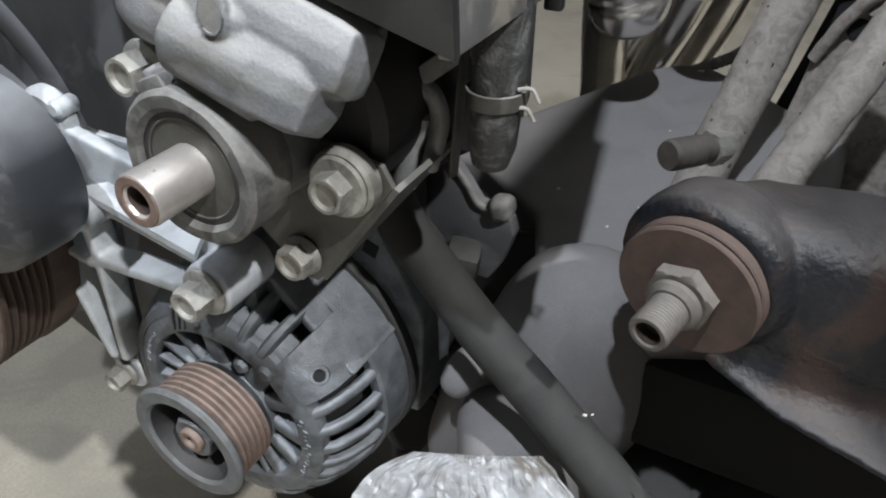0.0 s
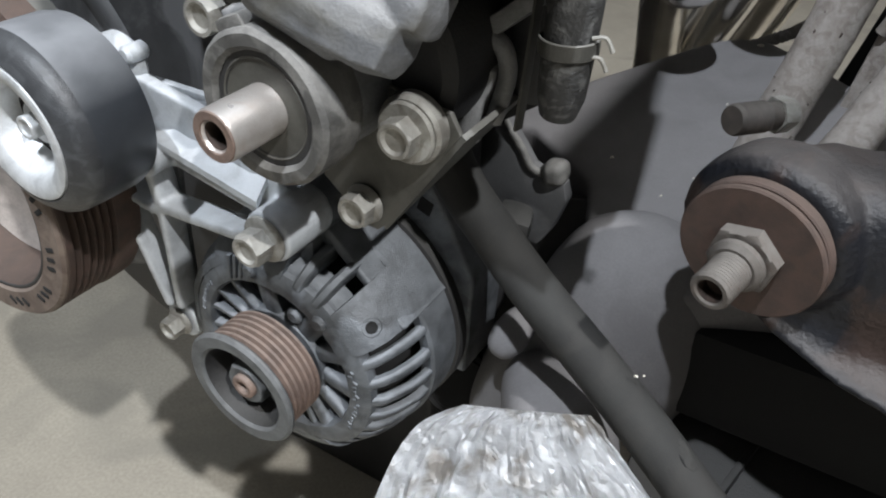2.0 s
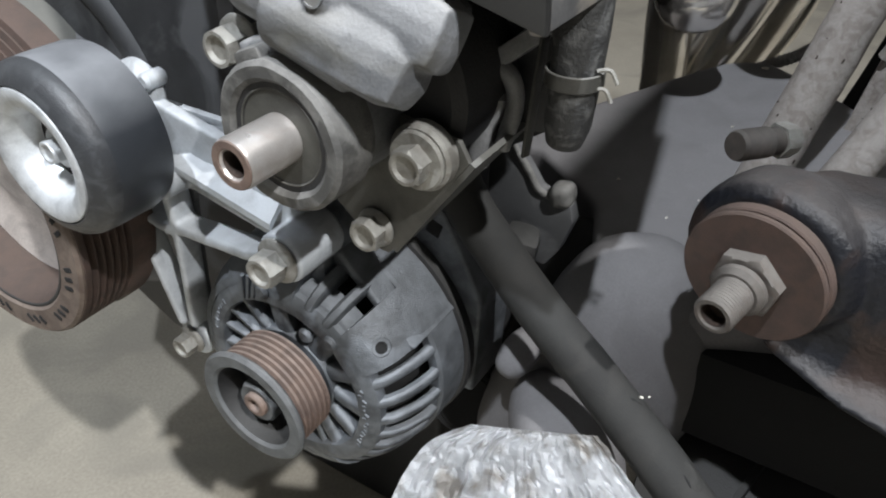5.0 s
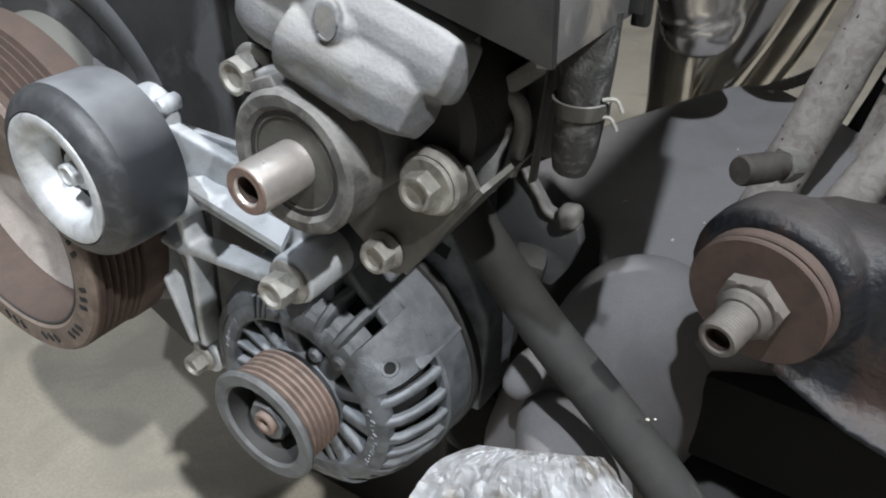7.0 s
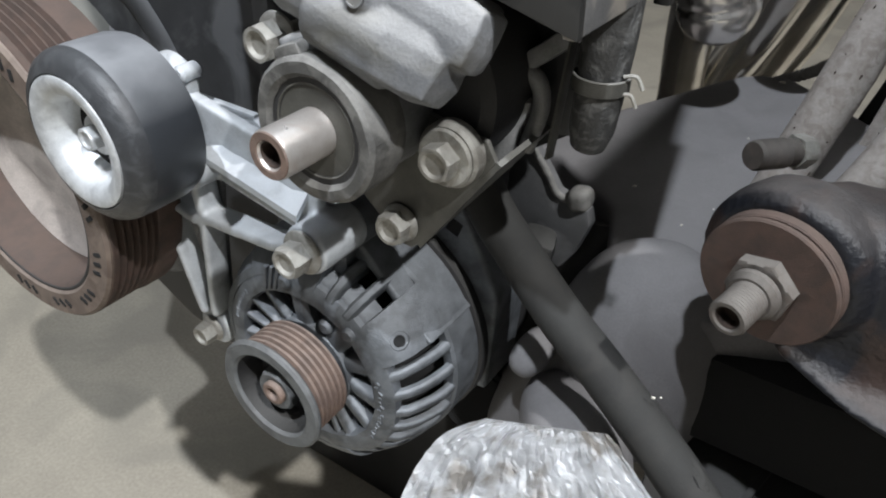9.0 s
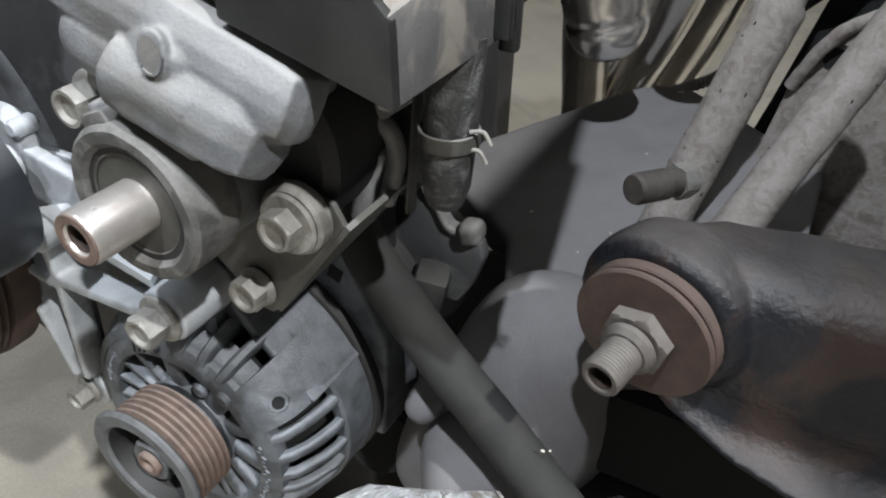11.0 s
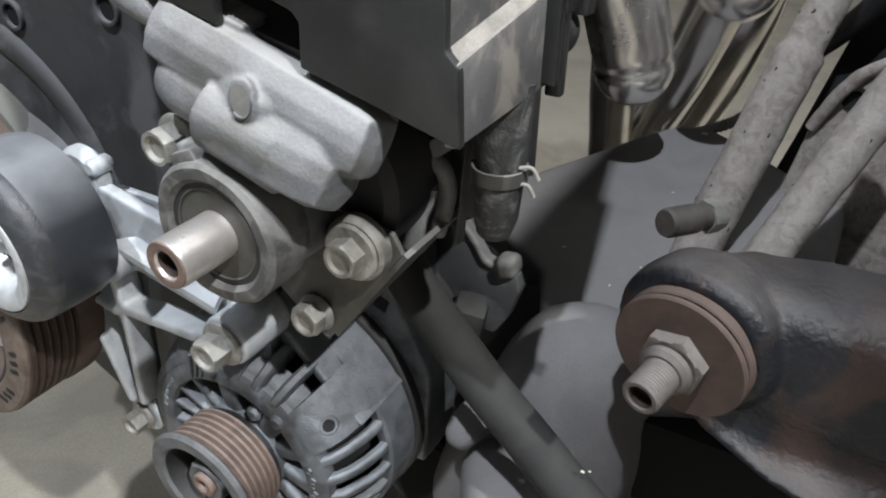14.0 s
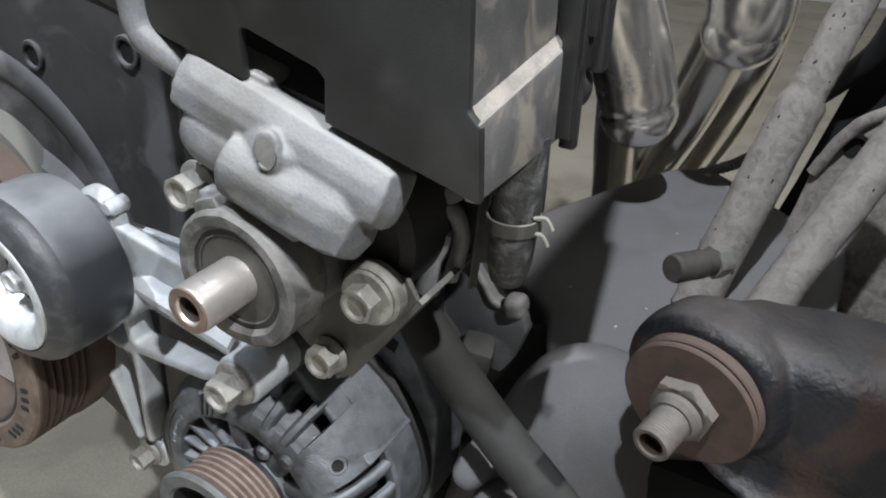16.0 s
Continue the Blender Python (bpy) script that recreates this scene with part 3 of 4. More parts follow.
    # Slots are black bars on the face, their shade put into the colour.
    for g in range(14):
        for k in range(3):
            part("slot", slab(B(), (0.0058, 0.0026, 0.002), pose(0, 0, 0, 0, 0, 25.7 * g + 5 * k) @ pose(0.0822, 0, -0.0004, 0, 0, 35), 0.0003), M_VOID, face)
    return t


crank_damper()


def pump():
    ox, oy, oz = -0.163, 0.145, 0.671
    t = thing("power_steering_pump", E(ox, oy, oz), "dusty cast aluminium steering pump with a worn steel shaft", "pump")
    L = lambda x, y, z: (x - ox, z - oz, -(y - oy))  # noqa: E731
    bm = B()
    # long upper lobe, a slimmer stub at its low end and the thick lower lobe with a sharp step
    capsule(bm, L(-0.1800, 0.1530, 0.7165), L(-0.150, 0.1520, 0.7090), 0.0112)
    beam(bm, L(-0.1915, 0.157, 0.7334), L(-0.1060, 0.155, 0.7075), 0.0224, 0.0235, (0.1, 0.40, 1), 0.0088)
    beam(bm, L(-0.163, 0.1490, 0.7108), L(-0.1150, 0.1505, 0.6975), 0.0252, 0.0258, (0.1, 0.45, 1), 0.0098)
    way = Vector(L(-0.1225, 0.150, 0.7000)) - Vector(L(-0.150, 0.150, 0.7080))
    revolve(bm, [(0, 0), (0.0128, 0), (0.0136, 0.001), (0.0136, 0.030), (0, 0.030)], 32, Matrix.Translation(L(-0.1640, 0.149, 0.7112)) @ way.to_track_quat("Z", "Y").to_matrix().to_4x4())
    beam(bm, L(-0.180, 0.180, 0.716), L(-0.124, 0.180, 0.698), 0.022, 0.024, (0, 0, 1), 0.004)
    # webs that fill the grooves between the lobes
    beam(bm, L(-0.186, 0.1535, 0.7245), L(-0.150, 0.1520, 0.7150), 0.020, 0.014, (0, 0, 1), 0.005)
    beam(bm, L(-0.160, 0.1490, 0.7190), L(-0.134, 0.1500, 0.7110), 0.024, 0.018, (0.1, 0.4, 1), 0.008)
    beam(bm, L(-0.187, 0.162, 0.738), L(-0.160, 0.162, 0.731), 0.022, 0.012, (0, 1, 0), 0.002)
    beam(bm, L(-0.196, 0.160, 0.7345), L(-0.130, 0.160, 0.7180), 0.018, 0.010, (0, 0, 1), 0.003)
    slab(bm, (0.010, 0.0135, 0.02), Matrix.Translation(L(-0.1945, 0.165, 0.7318)) @ pose(0, 0, 0, 0, 0, -14), 0.0015)
    slab(bm, (0.006, 0.0170, 0.022), Matrix.Translation(L(-0.1880, 0.163, 0.7305)) @ pose(0, 0, 0, 0, 0, -14), 0.0012)
    slab(bm, (0.010, 0.004, 0.012), Matrix.Translation(L(-0.1600, 0.160, 0.7375)) @ pose(0, 0, 0, 0, 0, -14), 0.001)
    disc(bm, 0.0058, -0.014, 0.0006, 24, Matrix.Translation(L(-0.1450, 0.1405, 0.7212)) @ pose(0, 0, 0, -10, 18, 16) @ Matrix.Diagonal((0.8, 1.15, 1, 1)))
    disc(bm, 0.0240, -0.030, 0.003, 48)
    slab(bm, (0.018, 0.014, 0.020), pose(-0.010, 0.023, -0.008, 0, 0, 14), 0.004)
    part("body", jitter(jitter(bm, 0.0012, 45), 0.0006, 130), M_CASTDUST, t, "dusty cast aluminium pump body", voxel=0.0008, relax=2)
    b = disc(B(), 0.0250, -0.012, 0.004, 56)
    ring(b, 0.0195, 0.0264, -0.010, 0.0092, 56, None, 0.0016)
    slab(b, (0.012, 0.009, 0.016), pose(-0.010, 0.0235, -0.001, 0, 0, 24), 0.002)
    part("nose_ring", jitter(b, 0.0004, 180), M_NOSE, t, "dirty grey cast nose ring")
    part("seal_seat", ring(B(), 0.0165, 0.0205, 0.0055, 0.0072, 48), M_BLACKDARK, t)
    part("seal", ring(B(), 0.0085, 0.0185, 0.0035, 0.0066, 48), M_PLATE, t, "olive brown rubber shaft seal")
    part("snap_ring", ring(B(), 0.0168, 0.0176, 0.0066, 0.0074, 48, None, 0.0003), M_PLATE, t)
    shaft = revolve(B(), [(0, -0.01), (0.0089, -0.01), (0.0089, 0.0275), (0.0082, 0.029), (0.0054, 0.029), (0.0048, 0.0282), (0.0046, 0.012), (0, 0.012)], 48)
    shaft = part("shaft", shaft, M_SHAFT, t, "worn steel shaft with a threaded bore")
    part("worn_rim", ring(B(), 0.0053, 0.00845, 0.0284, 0.0293, 48, None, 0.0003), M_PULLEYRUST, shaft, "brown worn rim of the shaft end")
    part("bore", revolve(B(), [(0, 0.0125), (0.0044, 0.0125), (0.0044, 0.0272), (0.0047, 0.0280)], 32, cap=False), M_BORE, shaft, "dark rusty bore")
    # oval machined face on the casting
    m = Matrix.Translation(L(-0.1450, 0.1400, 0.7212)) @ pose(0, 0, 0, -10, 18, 16) @ Matrix.Diagonal((0.74, 1.1, 1, 1))
    part("port_plug", revolve(B(), [(0, 0.0004), (0.0043, 0.0004), (0.0045, -0.004), (0, -0.004)], 32, m), M_OVAL, t, "flat oval machined face")
    part("port_lip", revolve(B(), [(0.0043, -0.003), (0.0043, 0.0012), (0.0049, 0.0012), (0.0053, -0.003)], 16, m, 130, 215), M_CASTDUST, t)
    part("pipe", sweep(B(), smooth_path([L(-0.2044, 0.1500, 0.7678), L(-0.2052, 0.1500, 0.7574), L(-0.2042, 0.1500, 0.7495), L(-0.2006, 0.1510, 0.7434), L(-0.1930, 0.1580, 0.7345)], 8), [0.0052] * 32 + [0.0058], 24), M_CASTDUST, t, "pale bent metal pipe")
    # dark body behind, with the shade under the lobes put into its colour
    b = disc(B(), 0.034, -0.085, -0.030, 56, pose(0.013, 0.006, 0), 0.004)
    part("rear_body", b, M_BLACKDARK, t, "pump housing, near-black for the shade under the lobes")
    return t


pump()


def bracket_plate():
    ox, oy, oz = -0.14, 0.172, 0.64
    t = thing("steel_bracket", E(ox, oy, oz), "thin olive-grey steel bracket plate with a bent edge", "bracket")
    poly = [(x - ox, z - oz) for x, z in ((-0.183, 0.650), (-0.181, 0.636), (-0.165, 0.622), (-0.153, 0.611), (-0.147, 0.6105), (-0.143, 0.6145), (-0.111, 0.661), (-0.115, 0.668), (-0.14, 0.672))]
    part("plate", prism(B(), poly, -0.0025, 0.0, 0.0005), M_PLATE, t)
    b = B()
    a0, a1, a2, a3 = (Vector((x - ox, z - oz, oy - y)) for x, y, z in ((-0.1445, 0.172, 0.6135), (-0.1105, 0.172, 0.6615), (-0.1135, 0.228, 0.6585), (-0.122, 0.215, 0.646)))
    n = (a1 - a0).cross(a2 - a0).normalized() * 0.0022
    lo = [b.verts.new(v) for v in (a0, a1, a2, a3)]
    hi = [b.verts.new(v - n) for v in (a0, a1, a2, a3)]
    b.faces.new(lo)
    b.faces.new(hi[::-1])
    for k in range(4):
        j = (k + 1) % 4
        b.faces.new((lo[k], lo[j], hi[j], hi[k]))
    part("bent_edge", b, M_PLATE, t)
    return t


bracket_plate()

# bolts on the engine's front
flange_bolt(E(-0.1987, 0.1615, 0.5932), 0.0138, 0.0105, 0.0112, label="pale zinc flange bolt through the alternator's upper ear", turn=12, stem=0.03)
flange_bolt(E(-0.2918, 0.173, 0.4935), 0.0115, 0.0085, 0.0085, label="pale zinc flange bolt in the alternator's lower ear", turn=5, stem=0.03)
flange_bolt(E(-0.1517, 0.1715, 0.6218), 0.0125, 0.007, 0.0085, label="zinc flange bolt in the steel bracket plate", turn=20)
flange_bolt(E(-0.1941, 0.156, 0.6928), 0.0125, 0.0095, 0.0095, label="dusty zinc flange bolt beside the pump body", turn=28)


def spacer_bolt():
    t = thing("bracket_bolt", E(-0.1267, 0.172, 0.6618), "zinc bolt with a thick stepped collar on the bracket", "bolt", "engine bolts")
    part("collar", ring(B(), 0.004, 0.0125, 0.0, 0.0075, 40, None, 0.0012), M_BOLT, t)
    part("flange", disc(B(), 0.0112, 0.0075, 0.0095, 40), M_BOLT, t)
    part("hex_head", hex_head(B(), 0.0125, 0.0065, 0.0012, pose(0, 0, 0.0095, 0, 0, 18)), M_BOLT, t, degrees=25)
    return t


spacer_bolt()


def tensioner_bracket():
    ox, oy, oz = -0.26, 0.18, 0.58
    t = thing("tensioner_bracket", E(ox, oy, oz), "pale cast aluminium bracket with webbed ribs holding the idler", "bracket")
    L = lambda x, y, z: (x - ox, z - oz, -(y - oy))  # noqa: E731
    b = B()
    beam(b, L(-0.278, 0.188, 0.610), L(-0.200, 0.188, 0.595), 0.006, 0.034, (0, 0, 1))
    beam(b, L(-0.284, 0.178, 0.6305), L(-0.200, 0.178, 0.6135), 0.026, 0.0070, (0, 0, 1), 0.0014)
    disc(b, 0.0125, -0.012, 0.018, 32, Matrix.Translation(L(-0.1987, 0.18, 0.5932)))
    # webbed lattice under the arm
    node, left = (-0.274, 0.172, 0.580), (-0.309, 0.172, 0.583)
    for p0, p1, w in (
        (left, (-0.2915, 0.174, 0.508), 0.0044), (left, (-0.283, 0.172, 0.5765), 0.0044), ((-0.283, 0.172, 0.5765), node, 0.0065), ((-0.2765, 0.172, 0.606), node, 0.0055),
        (node, (-0.2825, 0.174, 0.510), 0.0046), (node, (-0.2227, 0.172, 0.583), 0.006), ((-0.2227, 0.172, 0.583), (-0.206, 0.172, 0.590), 0.0065), (left, (-0.30, 0.172, 0.602), 0.0055),
    ):
        beam(b, L(*p0), L(*p1), w, 0.014, (0, 0, 1), 0.0015)
    disc(b, 0.0075, -0.004, 0.018, 24, Matrix.Translation(L(-0.268, 0.176, 0.610)))
    disc(b, 0.012, -0.014, 0.006, 32, Matrix.Translation(L(-0.2918, 0.18, 0.4935)))
    part("body", b, M_BRACKET, t, voxel=0.0013, relax=3)
    # The web's shade is painted: a darker material than the bracket body.
    part("back_web", prism(B(), [(x - ox, z - oz) for x, z in ((-0.305, 0.602), (-0.272, 0.602), (-0.276, 0.575), (-0.283, 0.508), (-0.291, 0.508), (-0.305, 0.580))], -0.004, -0.001, 0.0006), M_CASTDARK, t, "back web in a darker colour for its shade")
    # raised rim at the back of the arm and the sloping face in front of it
    b = beam(B(), L(-0.310, 0.189, 0.6340), L(-0.2520, 0.191, 0.6325), 0.0035, 0.004, (0, 0, 1), 0.0008)
    prism(b, [(x - ox, z - oz) for x, z in ((-0.310, 0.6335), (-0.252, 0.6320), (-0.205, 0.606), (-0.310, 0.606))], -0.013, -0.009, 0.0008)
    part("web", b, M_BRACKET, t)
    b = B()
    q = [Vector(L(*c)) for c in ((-0.272, 0.166, 0.6200), (-0.206, 0.166, 0.6060), (-0.206, 0.190, 0.6290), (-0.240, 0.190, 0.6240))]
    up = Vector((0, 0.003, 0))
    lo, hi = [b.verts.new(v - up) for v in q], [b.verts.new(v + up * 0.2) for v in q]
    b.faces.new(lo)
    b.faces.new(hi[::-1])
    for k in range(4):
        b.faces.new((lo[k], lo[(k + 1) % 4], hi[(k + 1) % 4], hi[k]))
    part("gusset", b, M_BRACKET, t)
    b = B()
    disc(b, 0.0042, -0.004, 0.008, 24, Matrix.Translation(L(-0.2800, 0.180, 0.6525)), 0.0015)
    disc(b, 0.0150, -0.006, 0.004, 32, Matrix.Translation(L(-0.2930, 0.178, 0.6440)), 0.003)
    part("pin", b, M_BRACKET, t)
    return t


tensioner_bracket()


def black_box():
    ox, oy, oz = -0.15, 0.15, 0.72
    t = thing("plastic_cover", E(ox, oy, oz), "black plastic upper cover box, dusty, with a rectangular notch", "cover")
    P = lambda x, z: (x - ox, z - oz)  # noqa: E731
    # The walls go up unseen to 1.14 so that the cover shades the subframe.
    poly = [P(-0.0775, 0.7165), P(-0.0784, 0.7388), P(-0.0822, 0.7425), P(-0.0850, 1.14), P(-0.26, 1.14), P(-0.26, 0.765), P(-0.161, 0.738), P(-0.1605, 0.7535), P(-0.1585, 0.7545), P(-0.1315, 0.7462), P(-0.1290, 0.7435), P(-0.130, 0.7305)]
    part("front_wall", prism(B(), poly, -0.004, 0.0, 0.0012), M_BLACK, t)
    # side wall, local x runs back
    m = Matrix.Translation((-0.0785 - ox, 0, 0)) @ Matrix(((0, 0, 1, 0), (0, 1, 0, 0), (-1, 0, 0, 0), (0, 0, 0, 1)))
    b = prism(B(), [(0.0005, 0.7165 - oz), (0.0005, 0.7395 - oz), (0.062, 0.7480 - oz), (0.062, 0.7165 - oz)], -0.004, 0.0, 0.0008, m)
    part("side_wall", b, M_PANEL, t, "dusty lower side wall")
    b = prism(B(), [(0.0005, 0.7380 - oz), (0.0005, 1.14 - oz), (0.062, 1.14 - oz), (0.062, 0.7460 - oz)], -0.008, -0.004, 0.0008, m)
    part("recessed_panel", b, M_PANEL, t, "dusty recessed side panel")
    # sloping ledge where the wall steps in
    b = B()
    lo = [b.verts.new(m @ Vector(c)) for c in ((0.0005, 0.7388 - oz, -0.0004), (0.0615, 0.7473 - oz, -0.0004), (0.0615, 0.7512 - oz, -0.0042), (0.0005, 0.7427 - oz, -0.0042))]
    hi = [b.verts.new(v.co + Vector((-0.001, -0.003, 0))) for v in lo]
    b.faces.new(lo)
    b.faces.new(hi[::-1])
    for k in range(4):
        b.faces.new((lo[k], lo[(k + 1) % 4], hi[(k + 1) % 4], hi[k]))
    part("ledge", b, M_LEDGE, t, "ledge covered in tan dust")
    b = slab(B(), (0.006, 0.185, 0.004), pose(-0.0765 - ox, 0.8105 - oz, -0.0585), 0.001)
    slab(b, (0.009, 0.15, 0.0045), pose(-0.0745 - ox, 0.826 - oz, -0.0645), 0.0012)
    slab(b, (0.006, 0.045, 0.0045), pose(-0.0765 - ox, 0.735 - oz, -0.0645), 0.0012)
    part("seam_rib", b, M_BLACK, t)
    b = slab(B(), (0.011, 0.16, 0.008), pose(-0.0745 - ox, 0.818 - oz, -0.0725), 0.002)
    blob(b, (-0.079 - ox, 0.732 - oz, -0.0725), (0.006, 0.008, 0.006))
    # Added strip: closes a light leak between the panel and the lip.
    slab(b, (0.016, 0.40, 0.012), pose(-0.0810 - ox, 0.940 - oz, -0.0665), 0.001)
    part("lip", b, M_BLACKDARK, t)
    b = slab(B(), (0.17, 0.39, 0.004), pose(-0.172 - ox, 0.945 - oz, -0.06), 0.001)
    slab(b, (0.17, 0.004, 0.06), pose(-0.172 - ox, 1.138 - oz, -0.032), 0.001)
    part("inner_wall", b, M_BLACKDARK, t)
    b = prism(B(), [P(-0.26, 0.755), P(-0.083, 0.7170), P(-0.083, 0.7200), P(-0.26, 0.758)], -0.058, -0.010, 0.0)
    part("floor_wall", b, M_BLACKDARK, t)
    return t


black_box()


def timing_cover():
    ox, oy, oz = -0.40, 0.235, 0.66
    t = thing("timing_cover", E(ox, oy, oz), "dark grey plastic timing cover, dusty at its foot", "cover")
    b = slab(B(), (0.40, 0.42, 0.03), pose(-0.02, 0.06, -0.015), 0.006, 3)
    part("panel", b, M_COVER, t)
    b = revolve(B(), [(0, 0.010), (0.085, 0.010), (0.094, 0.008), (0.1, 0.0), (0, 0.0)], 64, pose(-0.055, -0.125, 0))
    part("bulge", b, M_COVER, t)
    b = revolve(B(), [(0.100, 0.0), (0.1010, 0.0028), (0.104, 0.0040), (0.111, 0.0040), (0.115, 0.0024), (0.117, 0.0)], 96, pose(-0.068, -0.085, 0), cap=False)
    part("raised_ring", b, M_COVER, t)
    part("cup", revolve(B(), [(0, 0.016), (0.060, 0.016), (0.066, 0.013), (0.069, 0.006), (0.069, 0.0), (0, 0.0)], 72, pose(-0.075, -0.078, 0)), M_COVERDISC, t, "olive grey round cup in the cover")
    b = prism(B(), [(x - ox, z - oz) for x, z in ((-0.60, 0.500), (-0.4575, 0.4310), (-0.4060, 0.4040), (-0.330, 0.392), (-0.235, 0.400), (-0.225, 0.580), (-0.60, 0.580))], -0.03, 0.0005, 0.004)
    part("lower_cover", b, M_BLACKDARK, t, "oily black lower cover")
    b = slab(B(), (0.012, 0.40, 0.03), pose(0.175, 0.07, 0.012), 0.003)
    slab(b, (0.012, 0.40, 0.02), pose(0.13, 0.07, 0.008), 0.003)
    part("edge_rib", b, M_COVER, t)
    for x, z in ((-0.0099, 0.0313), (0.0739, 0.0453)):
        part("bolt_boss", ring(B(), 0.0062, 0.0090, -0.002, 0.0025, 32, pose(x, z, 0)), M_COVER, t)
        # Black disc: the shade in the bolt hole is its colour.
        part("bolt_hole", disc(B(), 0.0064, -0.002, 0.0006, 24, pose(x, z, 0), 0.0002), M_VOID, t)
    return t


timing_cover()


def engine_block():
    t = thing("engine_block", pose(-0.38, 0.5, 0.0), "dark oily engine block behind the accessories", "engine")
    part("block", slab(B(), (0.30, 0.34, 0.40), pose(-0.03, 0, 0.62), 0.01, 3), M_BLACKDARK, t)
    # Two unseen masses added behind the cover to cast shade on the subframe.
    part("head_shade_mass", slab(B(), (0.20, 0.30, 0.24), pose(0.08, 0.01, 0.90), 0.012, 3), M_BLACKDARK, t)
    side = [(0.120, -0.272), (0.292, -0.272), (0.292, -0.266), (0.248, -0.130), (0.235, 0.10), (0.120, 0.10)]
    part("head_shade_side", prism(B(), side, 0.735, 1.10, 0.004), M_BLACKDARK, t)
    part("sump", slab(B(), (0.24, 0.24, 0.43), pose(-0.02, 0.04, 0.215), 0.01, 3), M_BLACKDARK, t)
    return t


engine_block()


# ---- hoses and brackets at the engine's side ----
def hose(name, pts, radius, base, label, category="hose", mat=None, seg=28):
    t = thing(name, pose(*base), label, category)
    pts = smooth_path([Vector(p) - Vector(base) for p in pts], 10)
    part("tube", sweep(B(), pts, radius, seg), mat or M_HOSE, t)
    return t


def torn_patch(t, base, at, turn):
    """A torn flap of rubber with a dark slit on the side of a hose."""
    m = Matrix.Translation(Vector(at) - Vector(base)) @ pose(0, 0, 0, 20, 25, turn)
    flap = part("torn_flap", jitter(blob(B(), (0, 0, 0), (0.0095, 0.0048, 0.0035), m, 2.4), 0.0009, 260), M_HOSE, t, "torn raised flap in the rubber")
    part("slit", blob(B(), (0.001, -0.0012, 0.0030), (0.0052, 0.0007, 0.0012), m, 2.0, 12, 8), M_VOID, flap, "dark slit")


def engine_side():
    t = thing("engine_bracket", pose(-0.17, 0.3, 0.46), "dark oily ribbed casting at the engine's side", "bracket")
    L = lambda x, y, z: (x + 0.17, y - 0.3, z - 0.46)  # noqa: E731
    b = B()
    slab(b, (0.11, 0.10, 0.27), Matrix.Translation(L(-0.240, 0.32, 0.60)), 0.006)
    beam(b, L(-0.172, 0.262, 0.70), L(-0.176, 0.268, 0.56), 0.05, 0.02, (1, 0, 0), 0.003)
    part("casting", b, M_BLACKDARK, t, voxel=0.002, relax=3)
    P = lambda x, z, d=0.0: L(x, 0.205 + d, z)  # noqa: E731
    rib_l = smooth_path([P(-0.1420, 0.6380), P(-0.1345, 0.6560), P(-0.1280, 0.6720), P(-0.1230, 0.6800), P(-0.1180, 0.6825), P(-0.1130, 0.6790), P(-0.1115, 0.6690), P(-0.1160, 0.6520)], 6)
    part("loop_rib", sweep(B(), rib_l, 0.0034, 14), M_CASTDARK, t)
    part("rib", sweep(B(), smooth_path([P(-0.1265, 0.6430), P(-0.1220, 0.6600), P(-0.1185, 0.6740)], 6), [0.0052] * 6 + [0.0046] * 6 + [0.0022], 14), M_CASTDARK, t)
    part("rib", sweep(B(), smooth_path([P(-0.1330, 0.6880, -0.008), P(-0.1290, 0.6810, -0.004), P(-0.1240, 0.6790)], 6), 0.0030, 12), M_CASTDARK, t)
    part("cross_rib", beam(B(), P(-0.1300, 0.6770, 0.004), P(-0.1030, 0.6990, 0.004), 0.0070, 0.012, (0, 1, 0), 0.002), M_CASTDARK, t)
    part("upper_web", prism(B(), [(x, z) for x, z in ((0.036, 0.244), (0.072, 0.236), (0.072, 0.218), (0.050, 0.212), (0.036, 0.222))], -0.006, 0.004, 0.002, pose(0, -0.078, 0, 90)), M_BLACKDARK, t)
    # Dark filler block, added to stop lamp light passing under the cover.
    part("light_stop", slab(B(), (0.095, 0.055, 0.088), Matrix.Translation(L(-0.1500, 0.2430, 0.6990)), 0.004), M_BLACKDARK, t)
    # Black backing: the shade between the ribs comes from its colour.
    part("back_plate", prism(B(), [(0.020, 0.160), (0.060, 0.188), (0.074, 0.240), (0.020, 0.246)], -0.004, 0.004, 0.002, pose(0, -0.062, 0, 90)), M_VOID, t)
    part("strip", beam(B(), L(-0.0985, 0.199, 0.708), L(-0.105, 0.203, 0.652), 0.0012, 0.004, (0.3, 1, 0), 0.0003), M_PLATE, t, "thin bent metal strip")
    return t


engine_side()


def oil_cap():
    t = thing("oil_filter", pose(-0.160, 0.262, 0.415), "matt black round canister under the alternator", "filter")
    b = revolve(B(), [(0, -0.06), (0.019, -0.06), (0.021, -0.055), (0.021, -0.004), (0.018, 0), (0, 0)], 48, pose(0, 0, 0.02, 70, 0, 25))
    part("canister", b, M_VOID, t)
    part("rim", ring(B(), 0.018, 0.0225, -0.008, -0.001, 48, pose(0, 0, 0.02, 70, 0, 25)), M_VOID, t)
    return t


oil_cap()
